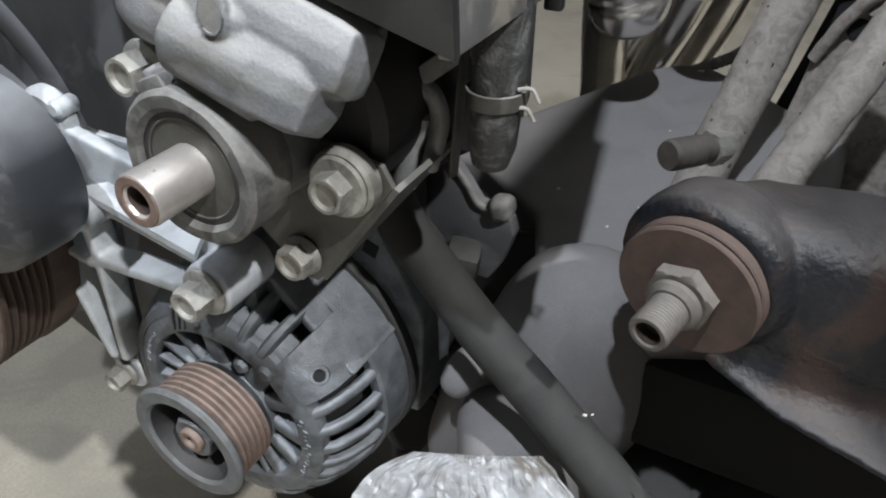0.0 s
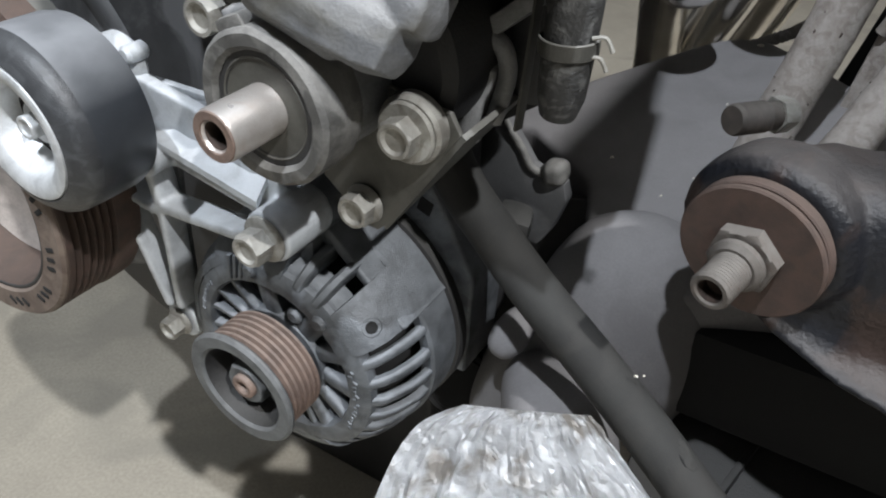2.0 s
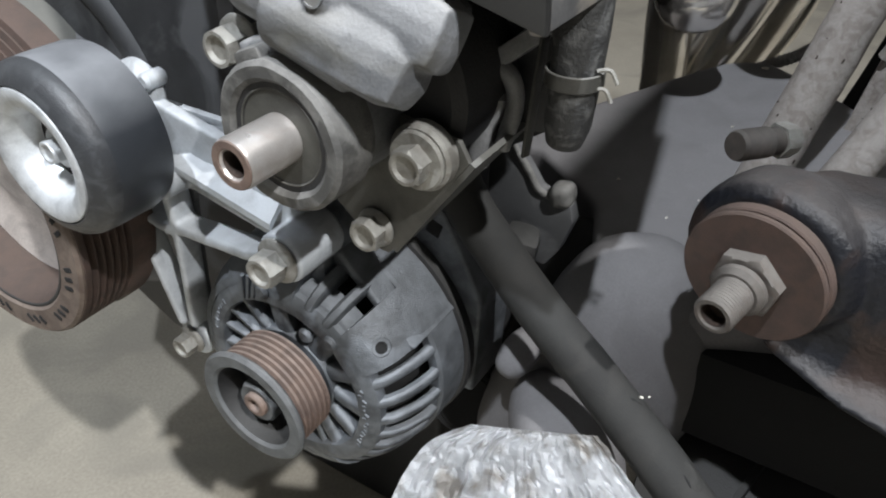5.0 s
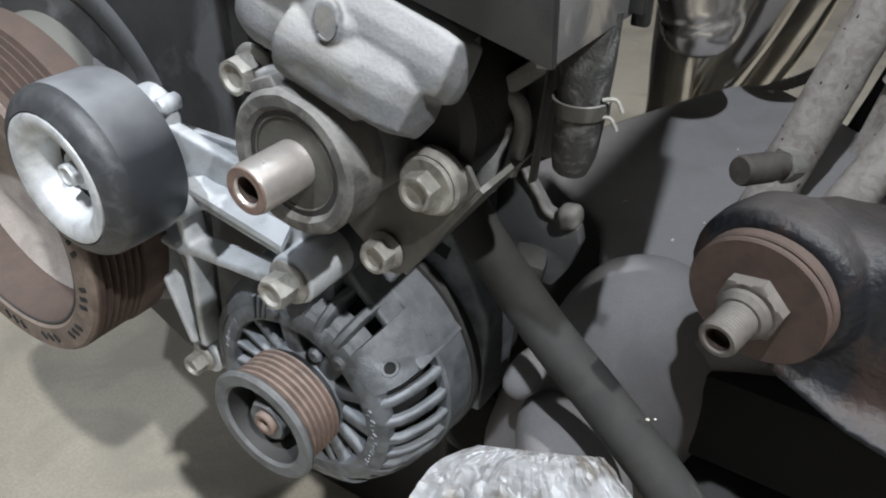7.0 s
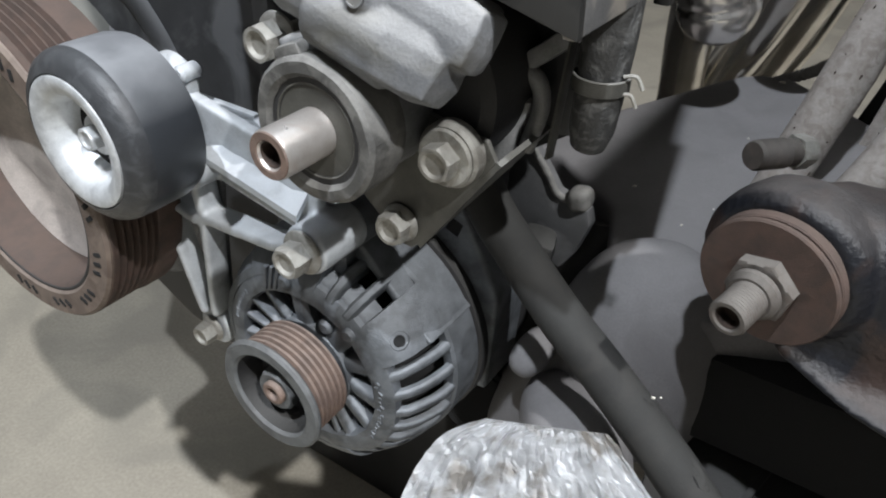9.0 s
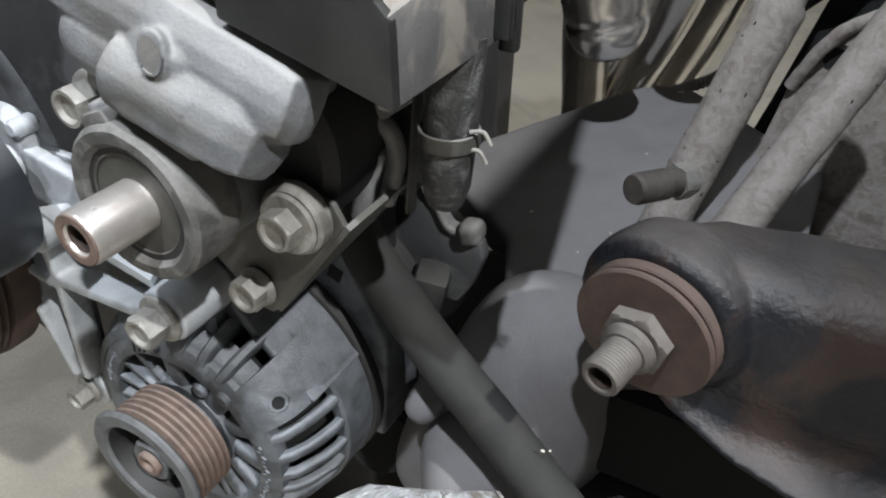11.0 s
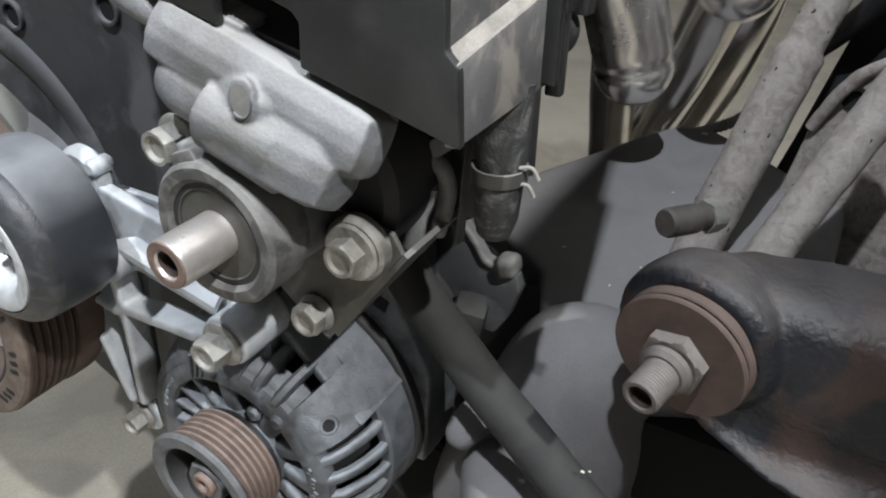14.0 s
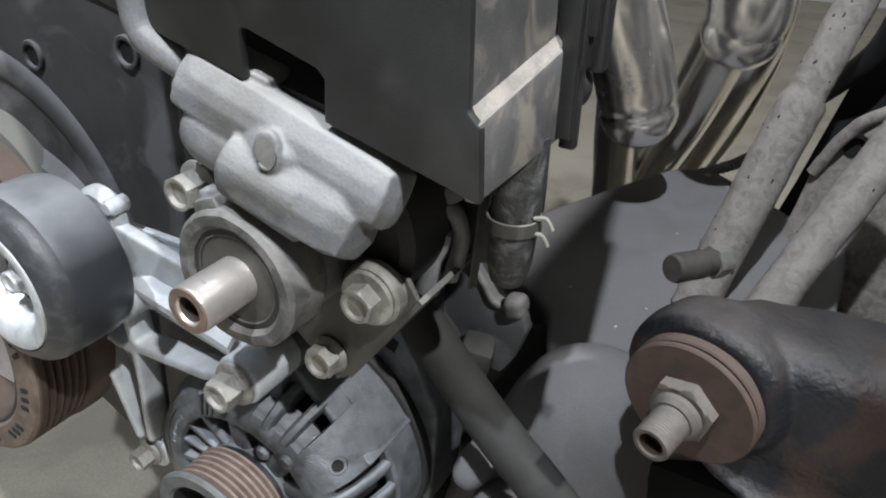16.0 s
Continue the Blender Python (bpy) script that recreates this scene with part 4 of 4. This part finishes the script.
rubber = hose("rubber_hose", [(-0.185, 0.245, 0.665), (-0.1518, 0.2360, 0.6068), (-0.1253, 0.2290, 0.5835), (-0.0998, 0.2220, 0.5658), (-0.0726, 0.2150, 0.5504), (-0.0496, 0.2080, 0.5380), (-0.0307, 0.2030, 0.5260), (-0.008, 0.197, 0.5105), (0.03, 0.187, 0.485)], 0.0112, (-0.09, 0.22, 0.55), "matt black rubber hose running down beside the alternator")
torn_patch(rubber, (-0.09, 0.22, 0.55), (-0.0205, 0.2010, 0.5285), -30)


def clamp_hose():
    base = (-0.0865, 0.196, 0.684)
    t = thing("clamped_hose", pose(*base), "short black hose stub with a spring clamp", "hose")
    part("tube", sweep(B(), [(0.0, 0.004, 0.036), (0.0, 0.002, 0.020), (0.0, 0, 0.0), (-0.001, 0.001, -0.012), (-0.002, 0.002, -0.019)], [0.0086, 0.0090, 0.0084, 0.0080, 0.0064], 28), M_STUB, t)
    clamp = part("clamp", ring(B(), 0.0088, 0.0098, 0.003, 0.0085, 40, None, 0.0003), M_PLATE, t, "spring steel hose clamp")
    for dx, dz in ((0.0, 0.004), (-0.0012, -0.0025)):
        part("prong", sweep(B(), smooth_path([(0.0085 + dx, -0.003, 0.006 + dz), (0.0125 + dx, -0.002, 0.0065 + dz), (0.0150 + dx, -0.0015, 0.0025 + dz)], 5), 0.0007, 8), M_BOLT, clamp)
    return t


clamp_hose()


def lug_bracket():
    base = (-0.145, 0.30, 0.56)
    t = thing("mount_lug", pose(*base), "dark cast mount lug with a pale worn edge", "bracket")
    L = lambda x, y, z: (x - base[0], y - base[1], z - base[2])  # noqa: E731
    b = sweep(B(), smooth_path([L(-0.1640, 0.300, 0.6110), L(-0.1480, 0.300, 0.5890), L(-0.1400, 0.300, 0.5785), L(-0.1325, 0.300, 0.5762), L(-0.1240, 0.301, 0.5770)], 6), 0.0022, 12)
    blob(b, L(-0.1232, 0.303, 0.5735), (0.0062, 0.0080, 0.0068), pose(0, 0, 0, 0, -14, 0), 3.0)
    part("edge", jitter(b, 0.0007, 150), M_NOSE, t, "pale worn edge with a knobbed tip", voxel=0.0008, relax=3)
    web = [(-0.1650, 0.6110), (-0.1480, 0.5885), (-0.1400, 0.5780), (-0.1320, 0.5755), (-0.1210, 0.5730), (-0.1185, 0.5640), (-0.1245, 0.5440), (-0.1330, 0.5300), (-0.1900, 0.5300), (-0.1900, 0.6110)]
    part("web", jitter(prism(B(), [(x - base[0], z - base[2]) for x, z in web], -0.010, 0.0, 0.002, pose(0, 0.0, 0, 90)), 0.0008, 90), M_COVER, t, "dark grey web")
    part("block", slab(B(), (0.020, 0.024, 0.030), Matrix.Translation(L(-0.1445, 0.288, 0.5420)) @ pose(0, 0, 0, 0, 12, 20), 0.006), M_BLACK, t)
    return t


lug_bracket()


# ---- subframe ----
def subframe():
    base = (-0.06, 0.4, 0.50)
    t = thing("subframe", pose(*base), "dusty grey pressed steel subframe with a rounded corner", "subframe")
    L = lambda x, y, z: (x - base[0], y - base[1], z - base[2])  # noqa: E731
    # top sheet with a rounded far corner
    b = B()
    pts = [(-0.0900, 0.2620), (-0.1180, 0.3300), (-0.1700, 0.3650), (-0.2050, 0.3600), (-0.1784, 0.4082), (-0.1151, 0.5063), (-0.1020, 0.5237), (-0.0884, 0.5329), (-0.0693, 0.5361), (-0.0496, 0.5251), (0.0300, 0.4700), (0.0300, 0.3000), (-0.0400, 0.2700)]
    tilt = pose(0, 0.03, 0.075, math.degrees(math.atan(0.13)))
    prism(b, [(x - base[0], (y - 0.43) * 1.0084) for x, y in pts], -0.026, 0.0, 0.006, tilt, 3)
    part("top_sheet", b, M_SUBFRAME, t)
    b = blob(B(), (0, 0, 0), (0.046, 0.042, 0.072), Matrix.Translation(L(-0.074, 0.288, 0.502)) @ pose(0, 0, 0, 0, 0, 30), 2.3, 44, 30)
    capsule(b, L(-0.082, 0.290, 0.525), L(-0.125, 0.288, 0.42), 0.038, 32)
    part("rounded_boss", b, M_SUBFRAME, t, "dusty rounded subframe boss", voxel=0.0025, relax=4)
    b = blob(B(), (0, 0, 0), (0.030, 0.034, 0.048), Matrix.Translation(L(-0.084, 0.242, 0.458)) @ pose(0, 0, 0, 0, -12, 30), 3.2)
    part("small_boss", b, M_SUBFRAME, t)
    b = blob(B(), (0, 0, 0), (0.010, 0.016, 0.008), Matrix.Translation(L(-0.119, 0.246, 0.512)) @ pose(0, 0, 0, 20, 25, 0), 2.4)
    part("weld_bump", b, M_SUBFRAME, t)
    # Black block for the void under the arm: its shade is in the colour.
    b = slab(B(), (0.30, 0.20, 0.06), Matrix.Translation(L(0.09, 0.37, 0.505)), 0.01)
    part("shade_block", b, M_VOID, t)
    # Lower sheet kept near-black, with the shade under the arm in its colour.
    b = slab(B(), (0.34, 0.12, 0.012), Matrix.Translation(L(0.12, 0.285, 0.448)) @ pose(0, 0, 0, 8, 0, 6), 0.003)
    slab(b, (0.004, 0.1, 0.016), Matrix.Translation(L(0.004, 0.27, 0.452)) @ pose(0, 0, 0, 0, 0, -12), 0.001)
    part("lower_sheet", b, M_BLACKDARK, t)
    # Added black plate: fills the gap below the sheet with shade as colour.
    part("inner_wall", prism(B(), [(-0.172 - base[0], 0.36 - base[2]), (-0.100 - base[0], 0.36 - base[2]), (-0.100 - base[0], 0.556 - base[2]), (-0.172 - base[0], 0.540 - base[2])], 0.070, 0.075, 0.001, pose(0, 0.0, 0, 90)), M_BLACKDARK, t, "black plate added for the dark gap under the sheet")
    for x, y, z in ((-0.045, 0.35, 0.15), (0.20, 0.40, 0.15)):
        part("leg", slab(B(), (0.05, 0.05, 0.49), Matrix.Translation(L(x + 0.07, y + 0.05, 0.245)), 0.004), M_BLACKDARK, t)
    return t


subframe()


def control_arm():
    base = (-0.0192, 0.216, 0.6232)
    axis = Vector((0.2375, 0.966, 0.105)).normalized()
    q = (-axis).to_track_quat("Z", "Y").to_matrix().to_4x4()
    t = thing("control_arm", Matrix.Translation(base), "black painted control arm with rust patches and a bolted bush", "suspension arm")
    # arm body: a rounded back and top, an upright face and a foot that flares out to a thin lip
    b = B()
    secs = [(-0.004, 0.024, -0.001, 0.016, 0.0255, 0.010, -0.021), (0.014, 0.028, -0.002, 0.023, 0.0320, 0.0015, -0.031), (0.04, 0.032, -0.005, 0.028, 0.0350, -0.0045, -0.039), (0.085, 0.038, -0.011, 0.03, 0.040, -0.011, -0.0465), (0.14, 0.044, -0.014, 0.032, 0.046, -0.0165, -0.0525), (0.24, 0.054, -0.014, 0.035, 0.05, -0.024, -0.060)]
    fine = []
    for p, r in zip(secs, secs[1:]):
        fine += [[u + (v - u) * k / 5 for u, v in zip(p, r)] for k in range(5)]
    fine.append(secs[-1])
    f = lambda c: math.copysign(abs(c) ** 0.7, c)  # noqa: E731
    rows = []
    for x, y, z, ry, rz, ly, lz in fine:
        sec = []
        for k in range(25):
            a = radians(-30 + 222 * k / 24)
            sec.append((y + ry * f(math.cos(a)), z + rz * f(math.sin(a))))
        y0, z0 = sec[-1]
        for k in range(1, 9):
            u = k / 8
            sec.append(((1 - u) ** 2 * y0 + 2 * u * (1 - u) * (y0 + 0.003) + u * u * ly, (1 - u) ** 2 * z0 + 2 * u * (1 - u) * (lz + 0.008) + u * u * (lz + 0.0015)))
        sec += [(ly - 0.0008, lz), (ly + 0.0010, lz - 0.0018), (ly + 0.010, lz - 0.0008), (y + ry * 0.5, min(lz + 0.004, z - rz * 0.85))]
        rows.append([b.verts.new((x, cy, cz)) for cy, cz in sec])
    n = len(rows[0])
    for p, r in zip(rows, rows[1:]):
        for k in range(n):
            b.faces.new((p[k], p[(k + 1) % n], r[(k + 1) % n], r[k]))
    b.faces.new(rows[0][::-1])
    b.faces.new(rows[-1])
    revolve(b, [(0, -0.04), (0.022, -0.04), (0.030, -0.028), (0.0325, -0.018), (0.032, -0.010), (0.028, -0.006), (0, -0.006)], 40, q)
    part("arm", jitter(b, 0.0011, 60), M_ARM, t, voxel=0.0013, relax=4)
    bush = part("bush", ring(B(), 0.010, 0.0262, -0.008, -0.0015, 56, q), M_RUST, t, "rusty bush rim")
    part("washer", ring(B(), 0.006, 0.0262, -0.0005, 0.0022, 64, q, 0.0007), M_RUST, bush, "large rusty washer")
    part("nut", hex_head(B(), 0.0225, 0.0056, 0.0004, q @ pose(0, 0, 0.0022, 0, 0, 15)), M_NUT, bush, "dull grey-brown nut")
    part("nut_collar", disc(B(), 0.0100, 0.0070, 0.0128, 40, q, 0.0018), M_NUT, bush, "round shoulder of the nut")
    prof = [(0, 0.0), (0.0072, 0.0)]
    for k in range(12):
        prof += [(0.0073, 0.0095 + k * 0.0014), (0.0070, 0.0102 + k * 0.0014)]
    prof += [(0.0073, 0.0264), (0.0066, 0.0275), (0.0052, 0.0275), (0.0046, 0.0270), (0.004, 0.0215), (0, 0.0215)]
    part("bolt", revolve(B(), prof, 40, q), M_NUT, bush, "threaded bolt end")
    # Dark brown lining gives the hollow its shade by colour.
    part("bolt_hollow", revolve(B(), [(0, 0.0221), (0.0040, 0.0221), (0.0045, 0.0269)], 28, q, cap=False), M_BORE, bush, "dark hollow in the bolt end")
    return t


control_arm()


def rod(pts, radius, label, sleeve=0.0, pits=0):
    base = pts[0]
    t = thing("link_rod", pose(*base), label, "rod", "rods over the subframe")
    p = smooth_path([Vector(v) - Vector(base) for v in pts], 10)
    n = len(p)
    radii = [radius * (1.0 if k < n * sleeve else 0.8) for k in range(n)] if sleeve else radius
    part("tube", jitter(sweep(B(), p, radii, 32), 0.0007, 90), M_ROD, t)
    rnd = random.Random(int(radius * 1e5))
    for _ in range(pits):
        k = rnd.randrange(3, n - 3)
        way = (p[k + 1] - p[k - 1]).normalized()
        side = way.cross(Vector((1, 0, 0))).normalized()
        other = way.cross(side)
        a = rnd.uniform(0, math.tau)
        out = side * math.cos(a) + other * math.sin(a)
        r = radii[k] if sleeve else radius
        m = Matrix((way, out.cross(way), out)).transposed().to_4x4()
        m.translation = p[k] + out * (r + 0.0001) + way * rnd.uniform(-0.003, 0.003)
        w = rnd.uniform(0.0002, 0.0007)
        part("rust_pit", jitter(blob(B(), (0, 0, 0), (w * rnd.uniform(0.8, 2.6), w, 0.0003), m, 2.0, 10, 6), w * 0.5, 900, rnd.random()), M_BORE, t)
    return t


rod([(-0.0445, 0.3713, 0.5657), (-0.0283, 0.4032, 0.6374), (-0.0190, 0.4213, 0.6781), (-0.0095, 0.4400, 0.7201), (0.0045, 0.4675, 0.7818)], 0.0130, "rusty dirt-caked link rod rising beside the subframe", 0.52, 60)
rod([(-0.0068, 0.3145, 0.6078), (0.0077, 0.3366, 0.6416), (0.0153, 0.3481, 0.6593), (0.0232, 0.3600, 0.6775), (0.0417, 0.3880, 0.7204)], 0.0100, "smooth rusty rod behind the control arm", 0.0, 22)


def strut_plate():
    base = (0.02, 0.47, 0.56)
    t = thing("strut_bracket", pose(*base), "dirty grey steel plate behind the rods", "bracket")
    P = lambda pts: [(x - base[0], z - base[2]) for x, z in pts]  # noqa: E731
    face = [(-0.0400, 0.5350), (-0.0120, 0.5750), (-0.0040, 0.6284), (0.0060, 0.6520), (0.0160, 0.6600), (0.0300, 0.6800), (0.1100, 0.7000), (0.1100, 0.5350)]
    part("plate", jitter(prism(B(), P(face), -0.003, 0.003, 0.0012, pose(0, 0, 0, 90)), 0.0012, 60), M_ROD, t)
    # Black backing added behind the plate; the gap's shade is its colour.
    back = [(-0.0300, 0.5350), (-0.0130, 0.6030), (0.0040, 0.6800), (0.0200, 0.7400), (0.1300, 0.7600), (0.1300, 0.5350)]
    part("gap_backing", prism(B(), P(back), -0.003, 0.003, 0.001, pose(0, 0.035, 0, 90)), M_VOID, t, "black backing added for the dark gap behind the rods")
    part("bolt_head", hex_head(B(), 0.015, 0.012, 0.001, pose(0.004, -0.004, 0.098, 90, 0, 30)), M_ROD, t)
    # The hole's shade is a black disc on the plate.
    part("hole", disc(B(), 0.006, 0.002, 0.0042, 24, pose(-0.006, 0, 0.088, 90, 0, 0), 0.0002), M_VOID, t)
    lip = smooth_path([(-0.024, -0.004, 0.068), (-0.012, -0.008, 0.096), (0.002, -0.010, 0.112), (0.030, -0.010, 0.126)], 6)
    part("rolled_edge", jitter(sweep(B(), lip, 0.0040, 14), 0.0008, 120), M_ROD, t)
    return t


strut_plate()


def stud():
    t = thing("stud", pose(-0.0459, 0.2853, 0.6371), "rusty threaded stud poking past the arm", "bolt")
    way = Vector((0.55, 0.83, -0.1)).normalized()
    q = way.to_track_quat("Z", "Y").to_matrix().to_4x4()
    prof = [(0, 0), (0.006, 0), (0.0066, 0.001)]
    for k in range(12):
        prof += [(0.0069, 0.002 + k * 0.0014), (0.0060, 0.0027 + k * 0.0014)]
    part("thread", revolve(B(), prof + [(0.0068, 0.03), (0, 0.03)], 32, q), M_STUD, t, "dark threaded stud end", degrees=25)
    part("nut", hex_head(B(), 0.014, 0.009, 0.0004, q @ pose(0, 0, 0.024)), M_BOLT, t)
    return t


stud()


# ---- exhaust manifold ----
def manifold():
    base = (-0.10, 0.38, 0.70)
    far = Matrix.Translation((0, 0, 0.795)) @ Matrix.Scale(1.15, 4) @ Matrix.Translation((0, 0, -0.795))
    t = thing("exhaust_manifold", far @ pose(*base), "shiny stainless exhaust manifold pipes with heat tint", "exhaust")
    def elbow(pts, r):
        """A pipe whose last stretch closes in a full round end, with a shallow pressed ring before it."""
        q = smooth_path(pts, 8)
        way = (q[-1] - q[-2]).normalized()
        q += [q[-1] + way * r * 0.12 * k for k in range(1, 9)]
        run = [0.0]
        for p0, p1 in zip(q, q[1:]):
            run.append(run[-1] + (p1 - p0).length)
        radii = []
        for d in run:
            x = max(0.0, (d - run[-1] + r) / r)
            radii.append(r * (math.sqrt(max(0.0, 1 - x * x)) + 0.02) * (1 - 0.05 * math.exp(-((run[-1] - d - 1.15 * r) / (0.12 * r)) ** 2)))
        return sweep(B(), q, radii, 40)

    part("runner", elbow([(-0.0420, -0.0560, 0.1150), (-0.0310, -0.0300, 0.0840), (-0.0203, -0.0100, 0.0498), (-0.0132, -0.0050, 0.0304), (-0.0066, 0.0000, 0.0098), (-0.0021, 0.0050, -0.0092), (0.0012, 0.0070, -0.0221), (0.0025, 0.0080, -0.0287)], 0.0215), M_ELBOW, t, "bright stainless pipe elbow")
    part("runner", elbow([(0.0442, 0.0150, 0.0552), (0.0470, 0.0150, 0.0422), (0.0478, 0.0170, 0.0310), (0.0470, 0.0200, 0.0233), (0.0462, 0.0200, 0.0189)], 0.0205), M_ELBOW, t, "bright stainless pipe elbow")
    for pts, r in (
        ([(-0.0111, 0.0200, -0.0177), (-0.0222, 0.0600, -0.0638), (-0.0299, 0.0950, -0.1115), (-0.0360, 0.1200, -0.1618)], 0.0150),
        ([(0.0387, 0.0200, 0.0515), (0.0408, 0.0250, 0.0373), (0.0402, 0.0300, 0.0221), (0.0311, 0.0500, -0.0049), (0.0142, 0.0800, -0.0510), (-0.0094, 0.1150, -0.1050), (-0.0351, 0.1400, -0.1652)], 0.0165),
        ([(0.0500, 0.0700, 0.0408), (0.0513, 0.0750, 0.0187), (0.0444, 0.0900, -0.0118), (0.0284, 0.1200, -0.0560), (0.0075, 0.1500, -0.1091), (-0.0160, 0.1700, -0.1624)], 0.0150),
        ([(0.0519, 0.1400, 0.0112), (0.0471, 0.1500, -0.0288), (0.0318, 0.1700, -0.0831), (0.0111, 0.1900, -0.1326)], 0.0100),
    ):
        part("runner", sweep(B(), smooth_path(pts, 8), r, 32), M_CHROME, t)
    part("collector", sweep(B(), [(-0.045, 0.16, -0.20), (-0.06, 0.17, -0.30), (-0.07, 0.18, -0.595)], [0.042, 0.03, 0.028], 32), M_RUST, t)
    return t


manifold()


def foil_sheet():
    base = Vector((-0.087, 0.165, 0.0))
    t = thing("foil_sheet", Matrix.Translation(base), "crumpled silver foil sheet with brown stains lying on a sloping board", "foil")
    out = Vector((0.32, -0.62, 0.72)).normalized()
    left = [(-0.1255, 0.0960, 0.4830), (-0.1235, 0.1235, 0.5045), (-0.1222, 0.1440, 0.5225), (-0.1175, 0.1570, 0.5320), (-0.1050, 0.1695, 0.5380)]
    right = [(0.0150, 0.1560, 0.4690), (-0.0060, 0.1760, 0.4990), (-0.0200, 0.1835, 0.5105), (-0.0420, 0.1900, 0.5260), (-0.0570, 0.1935, 0.5368)]
    left, right = smooth_path(left, 12), smooth_path(right, 12)
    n, nx = len(left) - 1, 72
    rnd = random.Random(11)
    # long creases that run up the sheet, each with its own place, width and reach
    creases = [(rnd.random(), rnd.uniform(0.006, 0.022), rnd.uniform(-0.0016, 0.0024), rnd.uniform(-0.10, 0.10), rnd.uniform(0.1, 1.0), rnd.uniform(0.15, 0.6)) for _ in range(34)]
    b = bmesh.new()
    grid = []
    for j in range(n + 1):
        v, row = j / n, []
        for i in range(nx + 1):
            u = i / nx
            p = left[j].lerp(right[j], u) - base
            h = 0.005 * math.sin(math.pi * u) * (0.4 + v)
            for c, w, a, lean, at, reach in creases:
                d = abs(u - c - lean * (v - at)) / w
                if d < 1:
                    h += a * (1 - d) ** 1.3 * math.exp(-((v - at) / reach) ** 2)
            h += 0.0016 * noise.noise(Vector((u * 9, v * 5, 4.2))) + 0.0016 * abs(noise.noise(Vector((u * 21, v * 9, 1.7)))) + 0.0007 * abs(noise.noise(Vector((u * 52, v * 30, 6.1))))
            edge = 0.0012 * noise.noise(Vector((u * 14, v * 14, 9.0)))
            row.append(b.verts.new(p + out * h + Vector((edge, 0, edge * 0.6))))
        grid.append(row)
    for j in range(n):
        for i in range(nx):
            q = (grid[j][i], grid[j][i + 1], grid[j + 1][i + 1], grid[j + 1][i])
            if rnd.random() < 0.5:
                b.faces.new((q[0], q[1], q[2])), b.faces.new((q[0], q[2], q[3]))
            else:
                b.faces.new((q[0], q[1], q[3])), b.faces.new((q[1], q[2], q[3]))
    bmesh.ops.solidify(b, geom=list(b.faces), thickness=0.0004)
    part("sheet", b, M_FOIL, t, degrees=16)
    lo = Matrix.Translation(Vector((-0.070, 0.150, 0.5020)) - base - out * 0.012) @ out.to_track_quat("Z", "X").to_matrix().to_4x4()
    part("board", slab(B(), (0.052, 0.070, 0.008), lo, 0.001), M_BLACKDARK, t, "dark board under the foil")
    part("foot", slab(B(), (0.03, 0.03, 0.49), Matrix.Translation(Vector((0.017, -0.012, 0.245))), 0.002), M_BLACKDARK, t)
    return t


foil_sheet()


def conduit():
    base = Vector((-0.050, 0.545, 0.600))
    t = thing("corrugated_conduit", Matrix.Translation(base), "thin dusty corrugated conduit passing behind the rod", "conduit")
    p = smooth_path([Vector(v) - base for v in ((-0.105, 0.545, 0.566), (-0.062, 0.545, 0.5905), (-0.048, 0.545, 0.6010), (-0.030, 0.545, 0.6100))], 22)
    part("tube", sweep(B(), p, [0.0046 if k % 2 else 0.0038 for k in range(len(p))], 18), M_TUBE, t)
    return t


conduit()
hose("cable_hose", [(-0.02, 0.50, 0.66), (0.01, 0.48, 0.70), (0.022, 0.46, 0.745), (0.05, 0.45, 0.77)], 0.007, (0.01, 0.48, 0.70), "black hose behind the rods", "hose", M_BLACKDARK, 16)


# crumbs of pale grit on the subframe and hose
def crumb(x, y, z, r, turn):
    t = tagged(part("grit_crumb", jitter(blob(B(), (0, 0, 0), (r, r * 0.7, r * 0.5), None, 2.6, 8, 6), r * 0.4, 900, turn), M_GRIT, None), "tiny pale crumb of grit lying on steel", "grit", "grit crumbs")
    t.matrix_world = pose(x, y, z, 0, 0, turn)


crumb(-0.0729, 0.5251, 0.5874, 0.0022, 0)
crumb(-0.1148, 0.3564, 0.5654, 0.0013, 37)
crumb(-0.0781, 0.3351, 0.5627, 0.0009, 74)
crumb(-0.0725, 0.4408, 0.5764, 0.0010, 111)
crumb(-0.0674, 0.3578, 0.5656, 0.0007, 148)
crumb(-0.0452, 0.2060, 0.5556, 0.0009, 185)
crumb(-0.0421, 0.2060, 0.5575, 0.0006, 222)


def floor_tube():
    base = (-0.445, 0.262, 0.036)
    t = thing("grey_tube", pose(*base) @ pose(0, 0, 0, 0, 0, 13), "grey rounded tube with a capped end lying on the floor", "tube")
    q = pose(0, 0, 0, 0, 90, 0)
    body = revolve(B(), [(0, 0.0), (0.030, 0.0), (0.0345, 0.003), (0.036, 0.008), (0.036, 0.020), (0.0345, 0.022), (0.0345, 0.026), (0.036, 0.028), (0.036, 0.150), (0.034, 0.156), (0, 0.158)], 56, q)
    part("body", body, M_TUBE, t)
    part("end_cap", revolve(B(), [(0, -0.0022), (0.024, -0.0022), (0.027, -0.0008), (0.0275, 0.002), (0, 0.002)], 48, q), M_TUBE, t)
    part("band", ring(B(), 0.034, 0.0358, 0.0205, 0.0262, 48, q, 0.0004), M_BLACK, t, "darker groove band")
    return t


floor_tube()
